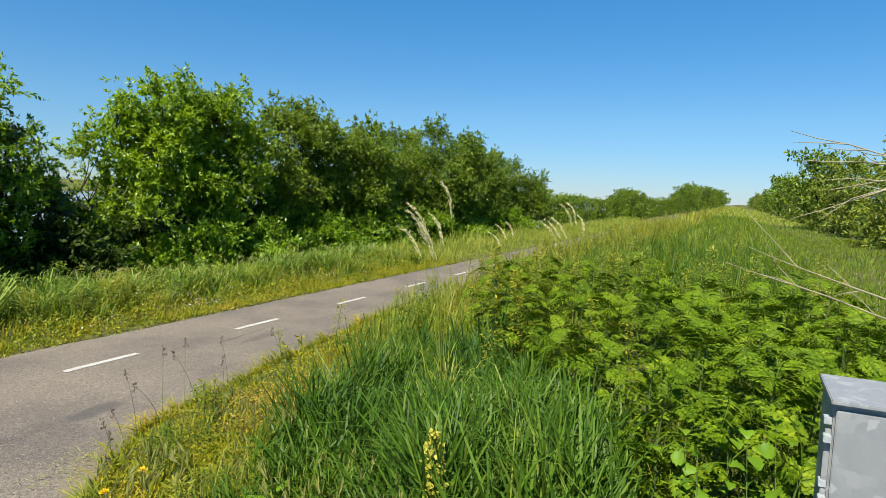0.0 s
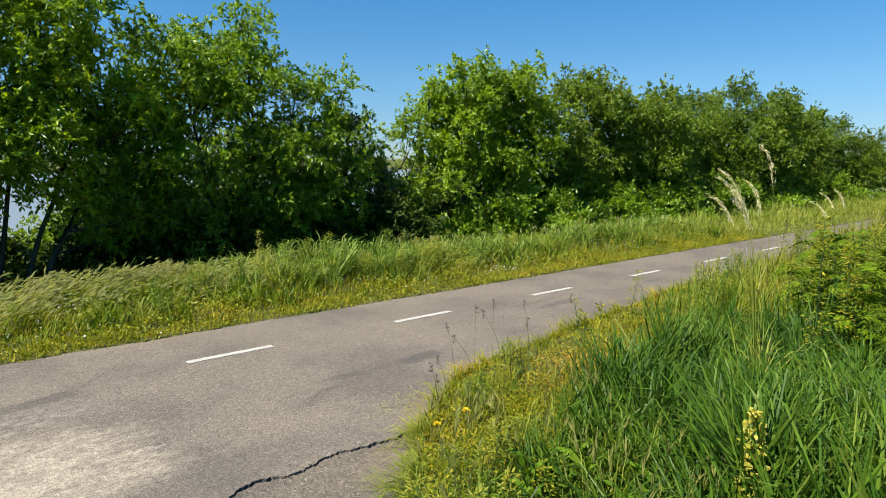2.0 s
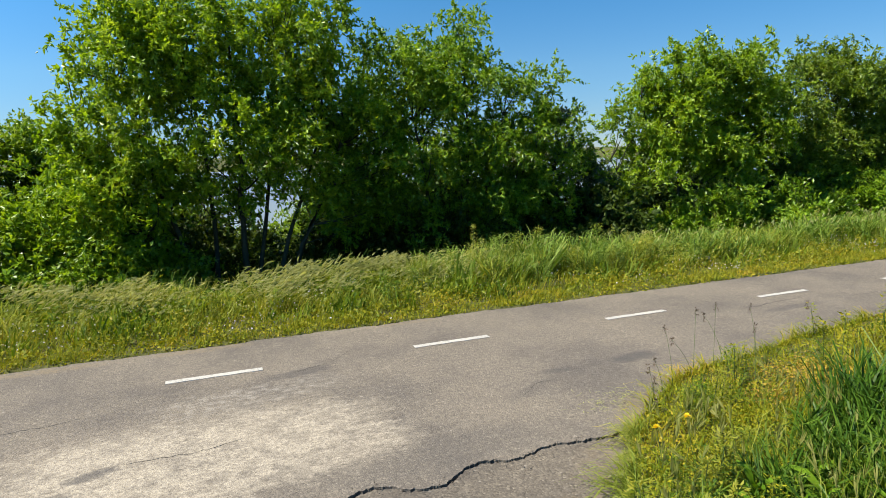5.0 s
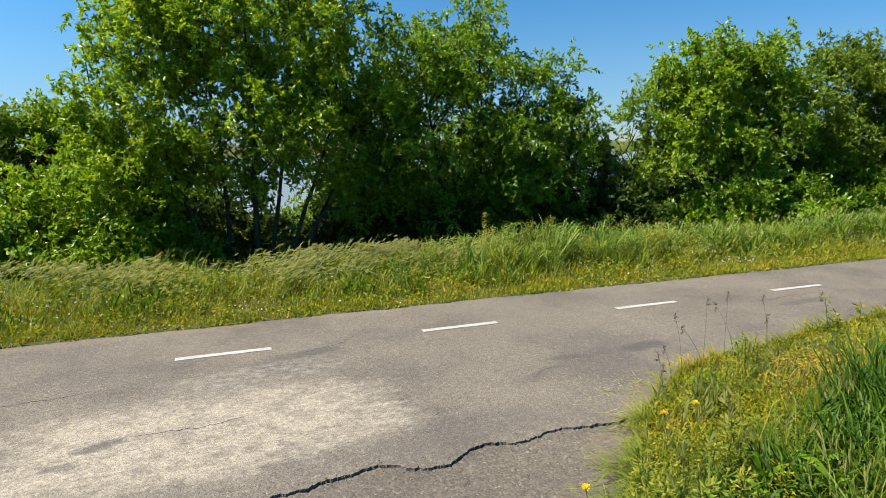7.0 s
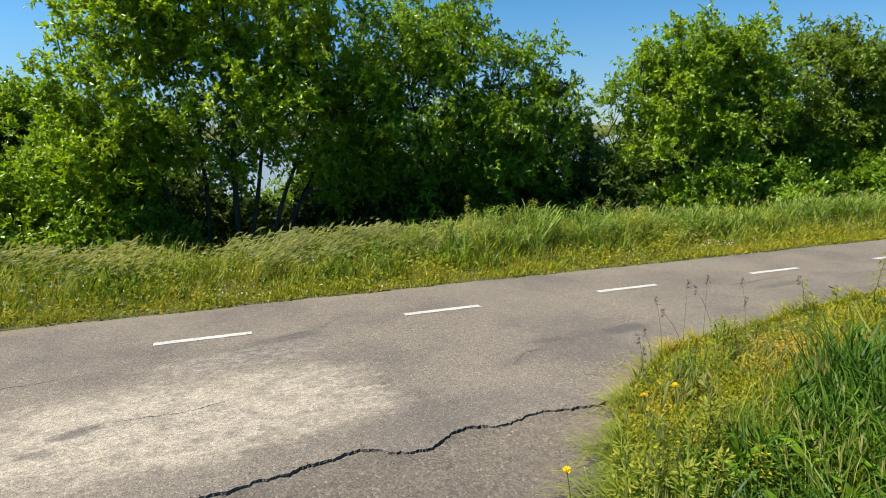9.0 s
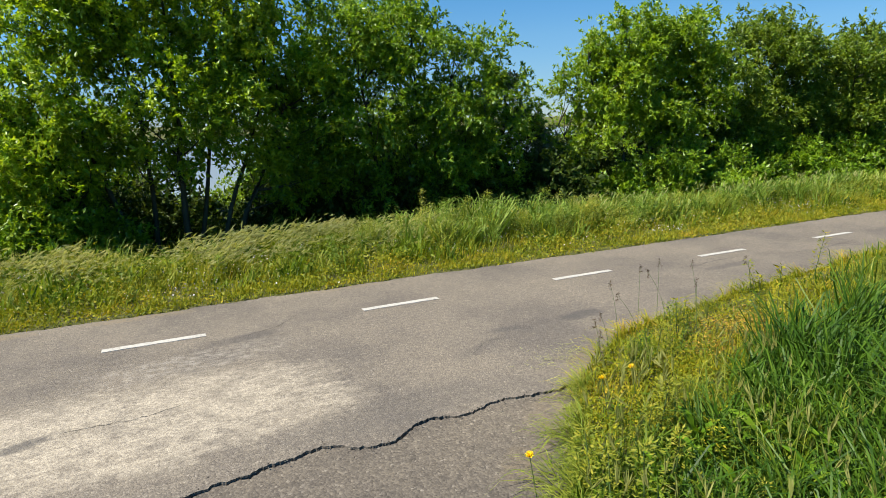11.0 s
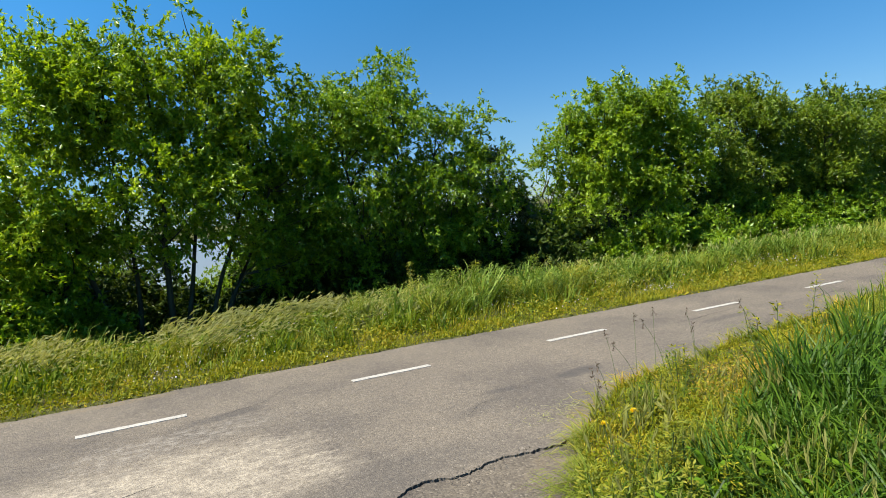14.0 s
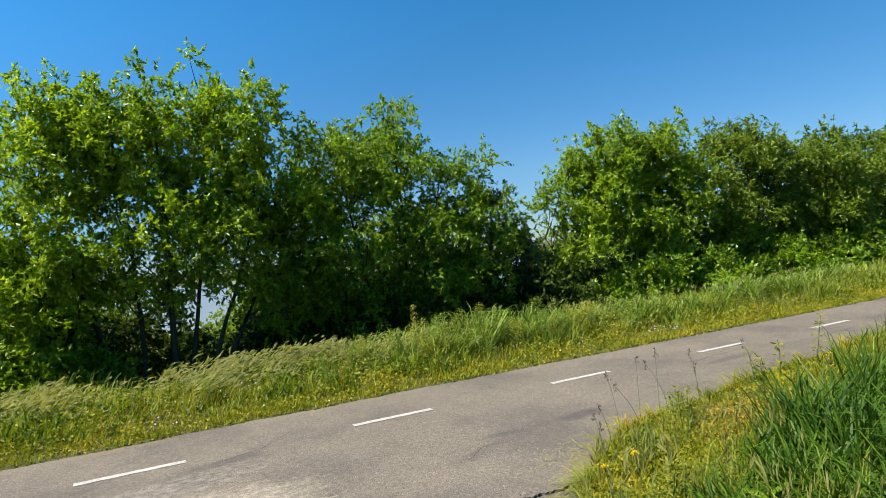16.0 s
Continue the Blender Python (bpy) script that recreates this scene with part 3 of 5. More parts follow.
    td = np.concatenate([td, unit(rng.normal(size=(n2, 3)) * 0.28 + np.array([0.1, 0, 1.0]))])
    tl = np.concatenate([tl, rng.uniform(0.22, 0.46, n2)])
    n3 = n1 + n2
    f = rng.uniform(0.1, 1.0, (n3, per_twig))
    pos = (t0[:, None] + td[:, None] * (f * tl[:, None])[..., None] - np.array([0, 0, 0.28]) * (tl[:, None] * f ** 2)[..., None]).reshape(-1, 3)
    along = unit(np.repeat(td, per_twig, 0) * 0.50 + rng.normal(size=(len(pos), 3)) * 0.52 + np.array([0.06, 0, -0.22]))
    side = unit(np.cross(along, rng.normal(size=along.shape) * 0.65 + np.array([-0.25, 0, 0.9])))
    k = len(pos)
    size = rng.uniform(0.6, 1.25, k)
    lv, lq = leaf_quads(pos, along, side, leaf * size, wide * size * rng.uniform(0.8, 1.2, k), 0.06)
    return mesh_from("trunk", tv, [tq], M_BARK, True), mesh_from("crown", lv, [lq], leaf_mat or M_LEAF)


def plant_tree(meshes, m, label, name="willow_tree", category="tree", group=""):
    ob = thing(name, m, label, category, group)
    part("trunk", meshes[0], ob)
    part("crown", meshes[1], ob)
    return ob


def standing(x, y, sink=0.0, turn=0.0, size=1.0):
    return Matrix.LocRotScale((x, y, float(land(x, y)) - sink), Euler((0, 0, radians(turn))), Vector((size,) * 3))


W = "willows beside the cycle path"
# heights below are above the foot of the tree, which stands 0.85 m under the road
tall = crown_and_trunk(11, [(-1.95, 0, 3.2, 0.55, 0.8, 0.95), (-2.3, -0.1, 2.2, 0.7, 0.9, 0.8), (-1.30, 0.1, 4.35, 1.15, 1.2, 1.40), (-0.2, 0.2, 4.7, 1.2, 1.2, 1.25), (1.05, 0.0, 4.7, 0.95, 1.2, 1.25), (-1.7, 0, 2.5, 1.2, 1.2, 1.0), (0.2, -0.2, 3.1, 1.4, 1.3, 0.9), (1.6, 0.0, 3.4, 1.0, 1.2, 1.1), (0.9, -0.1, 2.25, 0.9, 0.7, 0.4), (2.45, 0.1, 3.0, 0.75, 1.0, 1.4), (-1.4, 0.2, 2.2, 0.9, 1.0, 0.8), (2.2, 0.3, 2.0, 0.7, 0.8, 0.8), (1.45, 0.0, 4.75, 0.68, 1.0, 1.0), (-0.65, 0.1, 4.95, 0.85, 1.0, 0.95), (-2.40, 0, 3.8, 0.52, 0.7, 0.75)],
                       [((-0.35, 0), (-1.6, 0.1, 4.6)), ((-0.25, 0.1), (-0.5, 0.3, 5.4)), ((0.3, -0.1), (0.3, -0.1, 5.3)), ((0.45, 0.15), (1.3, 0.1, 5.3)), ((0.6, 0), (2.0, 0.0, 4.0)), ((-0.6, 0.1), (-2.1, -0.2, 3.2)), ((0.75, 0.1), (2.5, 0.1, 3.8))], 720, twigs=10, per_twig=18, shoots=40, leaf=0.090, wide=0.040, leaf_mat=M_LEAF_SUNNY)
plant_tree(tall, standing(-0.1, 11.0), "tall green willow with several dark slender stems", group=W)
round_ = crown_and_trunk(12, [(-1.3, 0, 4.15, 0.9, 1.0, 1.0), (-0.4, 0.1, 4.35, 0.9, 1.0, 0.95), (0.3, 0.1, 4.45, 1.10, 1.1, 1.15), (1.4, 0, 3.45, 1.0, 1.0, 1.05), (-0.9, -0.1, 2.7, 1.2, 1.1, 1.0), (0.6, -0.2, 2.3, 1.4, 1.2, 1.1), (2.2, 0, 3.1, 0.75, 0.9, 1.15), (1.5, 0.1, 2.7, 0.9, 0.9, 1.1), (2.0, 0, 2.0, 0.8, 0.9, 1.0), (-1.75, 0.1, 2.7, 0.8, 1.0, 1.2), (0.2, 0.2, 1.7, 1.7, 0.9, 0.7)],
                         [((-0.3, 0), (-1.0, 0, 4.4)), ((0.0, 0.1), (0.3, 0, 4.9)), ((0.3, 0), (1.3, 0.1, 4.0)), ((0.4, -0.1), (2.2, 0, 3.3)), ((-0.4, 0.1), (-1.8, 0.1, 3.2))], 660, twigs=10, per_twig=18, leaf=0.086, wide=0.037)
plant_tree(round_, standing(4.3, 11.2), "round-topped dense green willow, shaded below", group=W)
wispy = crown_and_trunk(13, [(0, 0, 3.0, 0.6, 0.6, 1.0), (0.3, 0, 2.2, 0.7, 0.7, 0.9)], [((0, 0), (0.1, 0, 3.6)), ((0.1, 0), (0.5, 0.1, 2.9))], 46, leaf_mat=M_LEAF_GREY, shoots=16)
plant_tree(wispy, standing(6.9, 11.6), "thin grey-green willow with sparse leaves", group=W)
fair = crown_and_trunk(14, [(-1.1, 0, 3.5, 0.8, 0.9, 1.1), (-0.2, 0.1, 4.2, 0.95, 1.0, 0.95), (1.2, 0, 4.2, 1.0, 1.0, 0.95), (-1.5, 0, 2.3, 0.8, 0.9, 0.8), (0.1, -0.2, 3.0, 1.3, 1.1, 0.7), (1.7, 0, 3.1, 0.8, 1.0, 1.0), (1.85, 0.1, 4.1, 0.72, 0.8, 0.92)],
                       [((-0.2, 0), (-1.2, 0.1, 3.9)), ((0.0, 0.1), (-0.2, 0, 4.7)), ((0.15, 0), (0.6, -0.1, 4.5)), ((0.3, 0.0), (1.5, 0.1, 4.6)), ((-0.3, -0.1), (-1.9, 0, 2.6))], 430, per_twig=18, leaf=0.094, wide=0.042, leaf_mat=M_LEAF_BRIGHT)
plant_tree(fair, standing(10.1, 11.1), "fresh yellow-green willow with a forked open stem", group=W)
full = crown_and_trunk(15, [(-1.4, 0, 3.6, 0.9, 1.0, 1.0), (0.2, 0.1, 4.2, 1.2, 1.1, 1.05), (1.3, 0, 3.7, 1.1, 1.0, 1.15), (-0.8, -0.1, 2.6, 1.3, 1.1, 0.8), (0.9, 0, 2.5, 1.4, 1.1, 0.8)],
                       [((-0.2, 0), (-1.3, 0.1, 4.0)), ((0.1, 0.1), (0.2, 0, 4.8)), ((0.3, 0), (1.4, 0.1, 4.2))], 400, per_twig=18, leaf=0.092, wide=0.040, leaf_mat=M_LEAF_DEEP)
plant_tree(full, standing(14.7, 11.2), "leafy green willow among others in a row", group=W)
broad = crown_and_trunk(16, [(-1.3, 0, 3.6, 0.9, 1.0, 1.1), (0.2, 0.1, 4.3, 1.1, 1.1, 1.05), (1.3, 0, 3.6, 1.1, 1.0, 1.2), (-0.8, -0.1, 2.5, 1.3, 1.1, 0.9), (0.9, 0, 2.4, 1.4, 1.1, 0.9)],
                        [((-0.2, 0), (-1.3, 0.1, 4.0)), ((0.1, 0.1), (0.2, 0, 4.8)), ((0.3, 0), (1.4, 0.1, 4.2))], 330, twigs=9, per_twig=11, leaf=0.125, wide=0.048, leaf_mat=M_LEAF_DEEP)
for x, y, turn, size, kind in ((18.2, 11.0, 40, 0.98, broad), (21.0, 11.4, 160, 0.98, broad), (24.0, 11.2, 75, 1.12, broad), (27.5, 11.0, 200, 1.06, broad), (31.0, 11.3, 20, 0.98, broad), (34.5, 11.1, 120, 0.92, broad), (37.5, 11.3, 250, 0.74, broad)):
    plant_tree(kind, standing(x, y, 0, turn, size), "leafy green willow among others in a row", group=W)
for x, y, turn, size, kind in ((-4.4, 12.8, 30, 0.74, fair), (-6.8, 12.8, 110, 0.78, broad), (-10.0, 11.2, 220, 0.95, broad), (-14.0, 11.2, 10, 0.95, broad)):
    plant_tree(kind, standing(x, y, 0, turn, size), "bright leafy young willow at the end of the row", group=W)

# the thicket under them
# dark_bush and back_bush have that shade in their leaf colour
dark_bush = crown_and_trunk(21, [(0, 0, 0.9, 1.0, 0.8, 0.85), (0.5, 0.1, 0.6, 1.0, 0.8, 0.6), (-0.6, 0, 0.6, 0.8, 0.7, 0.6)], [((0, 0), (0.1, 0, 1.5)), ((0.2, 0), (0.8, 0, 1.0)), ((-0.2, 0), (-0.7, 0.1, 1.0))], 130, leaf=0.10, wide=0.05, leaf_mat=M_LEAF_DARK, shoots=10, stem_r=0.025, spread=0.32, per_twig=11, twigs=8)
green_bush = crown_and_trunk(22, [(0, 0, 1.0, 0.9, 0.7, 0.85), (0.6, 0, 0.65, 0.8, 0.7, 0.65), (-0.6, 0.1, 0.75, 0.8, 0.7, 0.65)], [((0, 0), (0.1, 0, 1.6)), ((0.2, 0), (0.8, 0, 1.1)), ((-0.2, 0), (-0.7, 0.1, 1.1))], 130, leaf=0.11, wide=0.058, leaf_mat=M_LEAF, shoots=14, stem_r=0.025, spread=0.34, per_twig=8)
B = "bushes under the willows"
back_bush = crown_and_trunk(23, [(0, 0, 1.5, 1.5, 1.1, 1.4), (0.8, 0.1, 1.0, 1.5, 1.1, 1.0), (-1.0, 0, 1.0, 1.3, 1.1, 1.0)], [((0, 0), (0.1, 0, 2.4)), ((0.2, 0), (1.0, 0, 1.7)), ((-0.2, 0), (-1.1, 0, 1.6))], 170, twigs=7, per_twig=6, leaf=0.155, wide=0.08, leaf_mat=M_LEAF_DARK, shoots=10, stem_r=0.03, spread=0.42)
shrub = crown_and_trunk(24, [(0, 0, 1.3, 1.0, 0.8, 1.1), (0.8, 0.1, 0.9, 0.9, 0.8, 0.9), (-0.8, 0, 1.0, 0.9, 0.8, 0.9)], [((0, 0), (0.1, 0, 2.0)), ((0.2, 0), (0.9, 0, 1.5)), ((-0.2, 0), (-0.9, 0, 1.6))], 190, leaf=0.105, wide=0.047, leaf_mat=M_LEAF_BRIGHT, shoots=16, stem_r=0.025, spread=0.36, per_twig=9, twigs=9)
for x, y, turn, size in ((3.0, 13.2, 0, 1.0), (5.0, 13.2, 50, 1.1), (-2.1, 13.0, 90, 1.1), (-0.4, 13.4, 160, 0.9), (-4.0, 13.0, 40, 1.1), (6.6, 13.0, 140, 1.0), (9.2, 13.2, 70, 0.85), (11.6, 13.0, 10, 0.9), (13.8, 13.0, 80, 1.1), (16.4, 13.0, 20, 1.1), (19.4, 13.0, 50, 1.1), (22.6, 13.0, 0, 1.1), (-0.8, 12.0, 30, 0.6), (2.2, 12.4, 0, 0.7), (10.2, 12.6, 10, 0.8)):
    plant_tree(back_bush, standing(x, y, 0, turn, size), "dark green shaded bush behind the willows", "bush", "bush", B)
for x, y, turn, size in ((-2.5, 10.6, 0, 1.0), (-1.9, 10.15, 60, 0.72), (-4.3, 10.8, 70, 1.05), (-6.4, 10.8, 150, 1.1)):
    plant_tree(shrub, standing(x, y, 0, turn, size), "bright green leafy shrub behind the grass verge", "bush", "bush", B)
for x, y, turn, size in ((-3.2, 15.6, 30, 1.0), (-1.2, 15.9, 120, 1.1), (0.7, 15.7, 200, 0.62), (0.3, 13.9, 80, 0.6), (1.6, 14.3, 10, 0.72), (2.6, 15.9, 70, 1.1), (4.4, 15.6, 10, 1.0), (6.2, 15.8, 160, 1.1), (8.4, 15.5, 240, 0.9), (12.2, 15.6, 90, 1.1), (15.0, 15.8, 20, 1.2)):
    plant_tree(shrub, standing(x, y, 0, turn, size), "sunlit green shrub beyond the willow stems", "bush", "bush", B)
shade_shrub = crown_and_trunk(25, [(0, 0, 1.3, 1.0, 0.8, 1.1), (0.9, 0.1, 0.8, 0.8, 0.7, 0.8), (-0.8, 0, 1.0, 0.8, 0.8, 0.9)], [((0, 0), (0.1, 0, 2.0)), ((0.2, 0), (0.9, 0, 1.4)), ((-0.2, 0), (-0.9, 0, 1.6))], 170, leaf=0.105, wide=0.048, leaf_mat=M_LEAF, shoots=18, stem_r=0.025, spread=0.36, per_twig=8)
for x, y, turn, size in ((11.0, 10.3, 20, 0.9), (13.4, 10.4, 100, 0.8), (15.6, 10.3, 190, 0.95), (18.2, 10.3, 60, 1.0), (21.0, 10.3, 130, 1.0)):
    plant_tree(shade_shrub, standing(x, y, 0, turn, size), "green leafy shrub in front of the willows", "bush", "bush", B)
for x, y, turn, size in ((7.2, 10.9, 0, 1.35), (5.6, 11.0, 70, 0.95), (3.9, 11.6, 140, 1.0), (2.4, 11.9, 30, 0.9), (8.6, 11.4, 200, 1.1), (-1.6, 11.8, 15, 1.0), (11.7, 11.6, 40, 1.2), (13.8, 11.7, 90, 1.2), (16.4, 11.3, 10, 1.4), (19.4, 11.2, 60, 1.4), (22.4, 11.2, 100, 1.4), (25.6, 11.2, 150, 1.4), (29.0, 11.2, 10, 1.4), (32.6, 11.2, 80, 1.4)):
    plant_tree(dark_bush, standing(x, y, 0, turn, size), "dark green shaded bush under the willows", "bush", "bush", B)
for x, y, turn, size in ((9.6, 10.2, 0, 0.85), (12.2, 9.9, 60, 0.9), (14.5, 9.9, 150, 0.95), (8.7, 10.4, 220, 0.75), (16.9, 10.0, 30, 1.0), (24.0, 10.1, 90, 1.1), (27.0, 10.2, 200, 1.2), (30.5, 10.1, 120, 1.1), (-1.2, 10.6, 250, 0.8), (-3.4, 10.2, 80, 0.9), (-9.0, 10.6, 60, 1.3)):
    plant_tree(green_bush, standing(x, y, 0, turn, size), "bright green leafy bush behind the grass verge", "bush", "bush", B)

# distant rows on both sides of the bank
far_tree = crown_and_trunk(31, [(-1.2, 0, 3.4, 1.4, 1.3, 1.5), (0.6, 0.2, 4.2, 1.5, 1.4, 1.5), (1.5, 0, 2.8, 1.3, 1.3, 1.5), (-0.4, 0, 1.8, 1.9, 1.5, 1.4)], [((0, 0), (-0.8, 0, 4.2)), ((0.2, 0), (0.9, 0.1, 5.0))], 170, twigs=5, per_twig=4, leaf=0.25, wide=0.13, leaf_mat=M_LEAF_DEEP, spread=0.5, shoots=20)
pale_tree = crown_and_trunk(32, [(-1.0, 0, 3.0, 1.3, 1.2, 1.4), (0.8, 0.2, 3.6, 1.3, 1.2, 1.5), (0.0, 0, 1.7, 1.9, 1.4, 1.3), (-1.2, 0, 1.3, 1.2, 1.2, 1.0), (1.2, 0, 1.3, 1.2, 1.2, 1.0)], [((0, 0), (-0.8, 0, 3.8)), ((0.2, 0), (0.9, 0.1, 4.4)), ((-0.2, 0), (-1.4, 0.1, 3.0))], 170, twigs=6, per_twig=5, leaf=0.21, wide=0.095, leaf_mat=M_LEAF_OLIVE, spread=0.5, shoots=24)
rng = np.random.default_rng(77)
for i in range(36):
    x = 37 + 6.0 * i + 0.36 * i * i + rng.uniform(-2, 2)
    y = -9.6 - rng.uniform(0, 3.4)
    kind = pale_tree if rng.uniform() < 0.75 else far_tree
    plant_tree(kind, standing(x, y, 0.95, rng.uniform(0, 360), rng.uniform(1.5, 2.0)), "distant bushy tree beyond the meadow", "distant_tree", group="trees beyond the meadow")
for i in range(42):
    if i < 6:  # low growth just past the willows
        x, y, size = 40.5 + 3.2 * i, 11.6 + 0.1 * i, 0.58
    elif i < 19:  # a round clump, then a dip
        x, y = 58.5 + 3.2 * (i - 6), 11.2 + 0.5 * (i % 2)
        size = 0.48 + 0.30 * math.exp(-((x - 80) / 11) ** 2) + rng.uniform(0, 0.06)
    else:  # taller trees to the end of the bank
        x = 104 + 6.0 * (i - 19) + 0.20 * (i - 19) ** 2
        y = 11.2 - 3.4 * smooth(110, 300, x) + 0.8 * (i % 2)
        size = 0.62 + 0.72 * float(smooth(120, 175, x)) + rng.uniform(-0.05, 0.08)
    plant_tree(far_tree, standing(x, float(y), 0.6 * size, rng.uniform(0, 360), 1.1 * size), "distant round-topped tree along the bank", "distant_tree", group="trees along the bank")


# ---------------------------------------------------------------- grass
def stuff(name, v, faces, mat, label):
    return tagged(new(name, mesh_from(name, v, faces, mat)), label, "grass", kind="stuff")


def scatter(rng, k, x0, x1, y0, y1):
    return np.column_stack([rng.uniform(x0, x1, k), rng.uniform(y0, y1, k)])


def clumped(rng, xy, reach=0.16, per=14):
    """Gather loose points into tufts."""
    k = max(1, len(xy) // per)
    centre = xy[rng.choice(len(xy), k)]
    return centre[rng.integers(0, k, len(xy))] + rng.normal(0, reach, (len(xy), 2))


def meadow(name, seed, xy, h, w, lean, mat, label, wind=(0.25, 0.0), curl=0.5, far=True, even=1.0):
    rng = np.random.default_rng(seed)
    k = len(xy)
    tuft = 1.0 + 0.55 * wobble(xy[:, 0] * 2.1 + xy[:, 1] * 0.9, 1.0, seed) + 0.35 * wobble(xy[:, 1] * 3.3 - xy[:, 0] * 1.1, 1.0, 2.0 * seed)
    tuft = tuft * (1 + 0.45 * np.sin(9.1 * xy[:, 0] + 4.3 * xy[:, 1] + seed) * np.sin(7.7 * xy[:, 1] - 5.1 * xy[:, 0] + 2 * seed))
    tuft = 1 + even * (tuft - 1)
    v, q, t = blades(rng, xy, land(xy[:, 0], xy[:, 1]) - 0.01, np.asarray(h) * np.clip(tuft, 0.35, 1.45) * rng.uniform(0.5, 1.2, k), w * rng.uniform(0.7, 1.3, k), np.full(k, lean), wind, curl)
    if far:  # short of one joint
        v = v.reshape(-1, 7, 3)[:, (0, 1, 4, 5, 6)].reshape(-1, 3)
        o = (np.arange(k) * 5)[:, None]
        q, t = o + np.array([[0, 1, 3, 2]]), o + np.array([[2, 3, 4]])
    return stuff(name, v, [q, t], mat, label)


rng = np.random.default_rng(101)
# far verge: short and dry by the road, taller towards the trees
p = np.concatenate([scatter(rng, 15000, -7, 15, ROAD_FAR - 0.02, 7.6), scatter(rng, 9000, -7, 15, ROAD_FAR - 0.02, 6.6)])
p = p[p[:, 1] > ROAD_FAR + 0.05 * wobble(p[:, 0], 2.7, 0.5)]
meadow("verge_grass", 1, p, 0.07 + 0.16 * smooth(6.3, 7.6, p[:, 1]), 0.008, 0.7, M_CLOVER, "short dry yellow-green grass along the road edge")
p = clumped(rng, scatter(rng, 20000, -7, 15, 6.9, 9.4), 0.11, 46)
p = p[(p[:, 0] < 2.6) | (p[:, 1] > 7.3)]
meadow("verge_grass", 2, p, 0.15 + 0.21 * smooth(6.8, 8.2, p[:, 1]), 0.014, 0.95, M_GRASS_PALE, "pale green meadow grass on the far verge", (0.22, 0.0))
p = clumped(rng, scatter(rng, 7000, -7, 15, 6.8, 8.8), 0.12, 40)
meadow("verge_grass", 22, p, 0.26, 0.022, 0.8, M_GRASS_FRESH, "darker green grass clumps on the far verge", (0.15, 0.0))
p = clumped(rng, scatter(rng, 9500, 2.6, 15, 7.5, 9.4), 0.12, 56)
meadow("verge_grass", 3, p, 0.40 + 0.12 * np.exp(-((p[:, 0] - 4.2) / 1.3) ** 2), 0.024, 0.75, M_GRASS_BLUE, "tall bluish green grass on the far verge", (0.2, 0.0))
p = clumped(rng, scatter(rng, 5000, -7, 8, 8.8, 10.2), 0.16, 24)
meadow("verge_grass", 4, p, 0.50, 0.012, 0.5, M_GRASS_LUSH, "tall green grass in front of the thicket", (0.3, 0.0))
p = scatter(rng, 36000, 15, 60, ROAD_FAR + 0.05, 10.5)
meadow("verge_grass", 5, p, 0.10 + 0.34 * smooth(6.4, 8.4, p[:, 1]), 0.02, 0.6, M_GRASS_PALE, "pale green meadow grass on the far verge")
# near verge
p = scatter(rng, 30000, 1.2, 16, 1.2, ROAD_NEAR + 0.25)
p = p[(p[:, 1] < near_edge(p[:, 0]) + 0.06 * wobble(p[:, 0], 7, 1) + 0.02) & (p[:, 0] > verge_edge(p[:, 1]) - 0.06 + 0.08 * wobble(p[:, 1], 9, 2))]
away = np.minimum(near_edge(p[:, 0]) - p[:, 1], p[:, 0] - verge_edge(p[:, 1]))
yellow = rng.uniform(size=len(p)) < 0.15 + 0.85 * smooth(1.4, 2.3, p[:, 1])
low_h = 0.07 + 0.07 * smooth(0.0, 0.6, away)
meadow("verge_weeds", 6, p[yellow], low_h[yellow], 0.010, 0.9, M_CLOVER, "low yellow-green weeds along the ramp and road", (0.1, 0.0))
meadow("verge_weeds", 23, p[~yellow], low_h[~yellow] * 1.3, 0.009, 0.9, M_GRASS_FRESH, "low green weeds along the ramp", (0.1, 0.0))
p = clumped(rng, scatter(rng, 16000, 0.8, 5.5, -0.5, 4.1), 0.07, 22)
p = p[(p[:, 1] < near_edge(p[:, 0]) - 0.05) & (p[:, 0] > verge_edge(p[:, 1]) + 0.02)]
low = p[:, 1] < 2.0 + 0.25 * wobble(p[:, 0], 5.0, 0.7)
rim = 0.68 + 0.32 * smooth(0.0, 0.45, p[:, 0] - verge_edge(p[:, 1]))
green = low & (rng.uniform(size=len(p)) < 0.80 * smooth(2.1, 1.2, p[:, 1]))
meadow("verge_grass", 7, p[low & ~green], 0.34 * rim[low & ~green], 0.0065, 0.45, M_GRASS_PALE, "loose yellowish grass beside the ramp", (0.1, 0.05))
meadow("verge_grass", 20, p[green], 0.31 * rim[green], 0.0105, 0.6, M_GRASS_FRESH, "fresh green grass beside the ramp", (0.08, 0.05), 0.6, False)
back = ~low & (rng.uniform(size=len(p)) < 0.5)
meadow("verge_grass", 18, p[back], 0.05 + 0.12 * smooth(0.1, 0.8, (near_edge(p[:, 0]) - p[:, 1])[back]), 0.006, 0.6, M_CLOVER, "dry orange-yellow grass between ramp and road", (0.1, 0.05))
k = 5200
y = rng.uniform(-0.7, 3.1, k)
p = np.column_stack([verge_edge(y) + rng.normal(0.05, 0.06, k) + 0.05 * wobble(y, 8, 0.7), y])
p = p[p[:, 1] < near_edge(p[:, 0])]
meadow("verge_grass", 17, p, 0.15, 0.0060, 1.0, M_GRASS_PALE, "fine grass hanging over the edge of the ramp", (-0.45, 0.1), 0.6, False)
x = rng.uniform(1.6, 9.0, 2200)
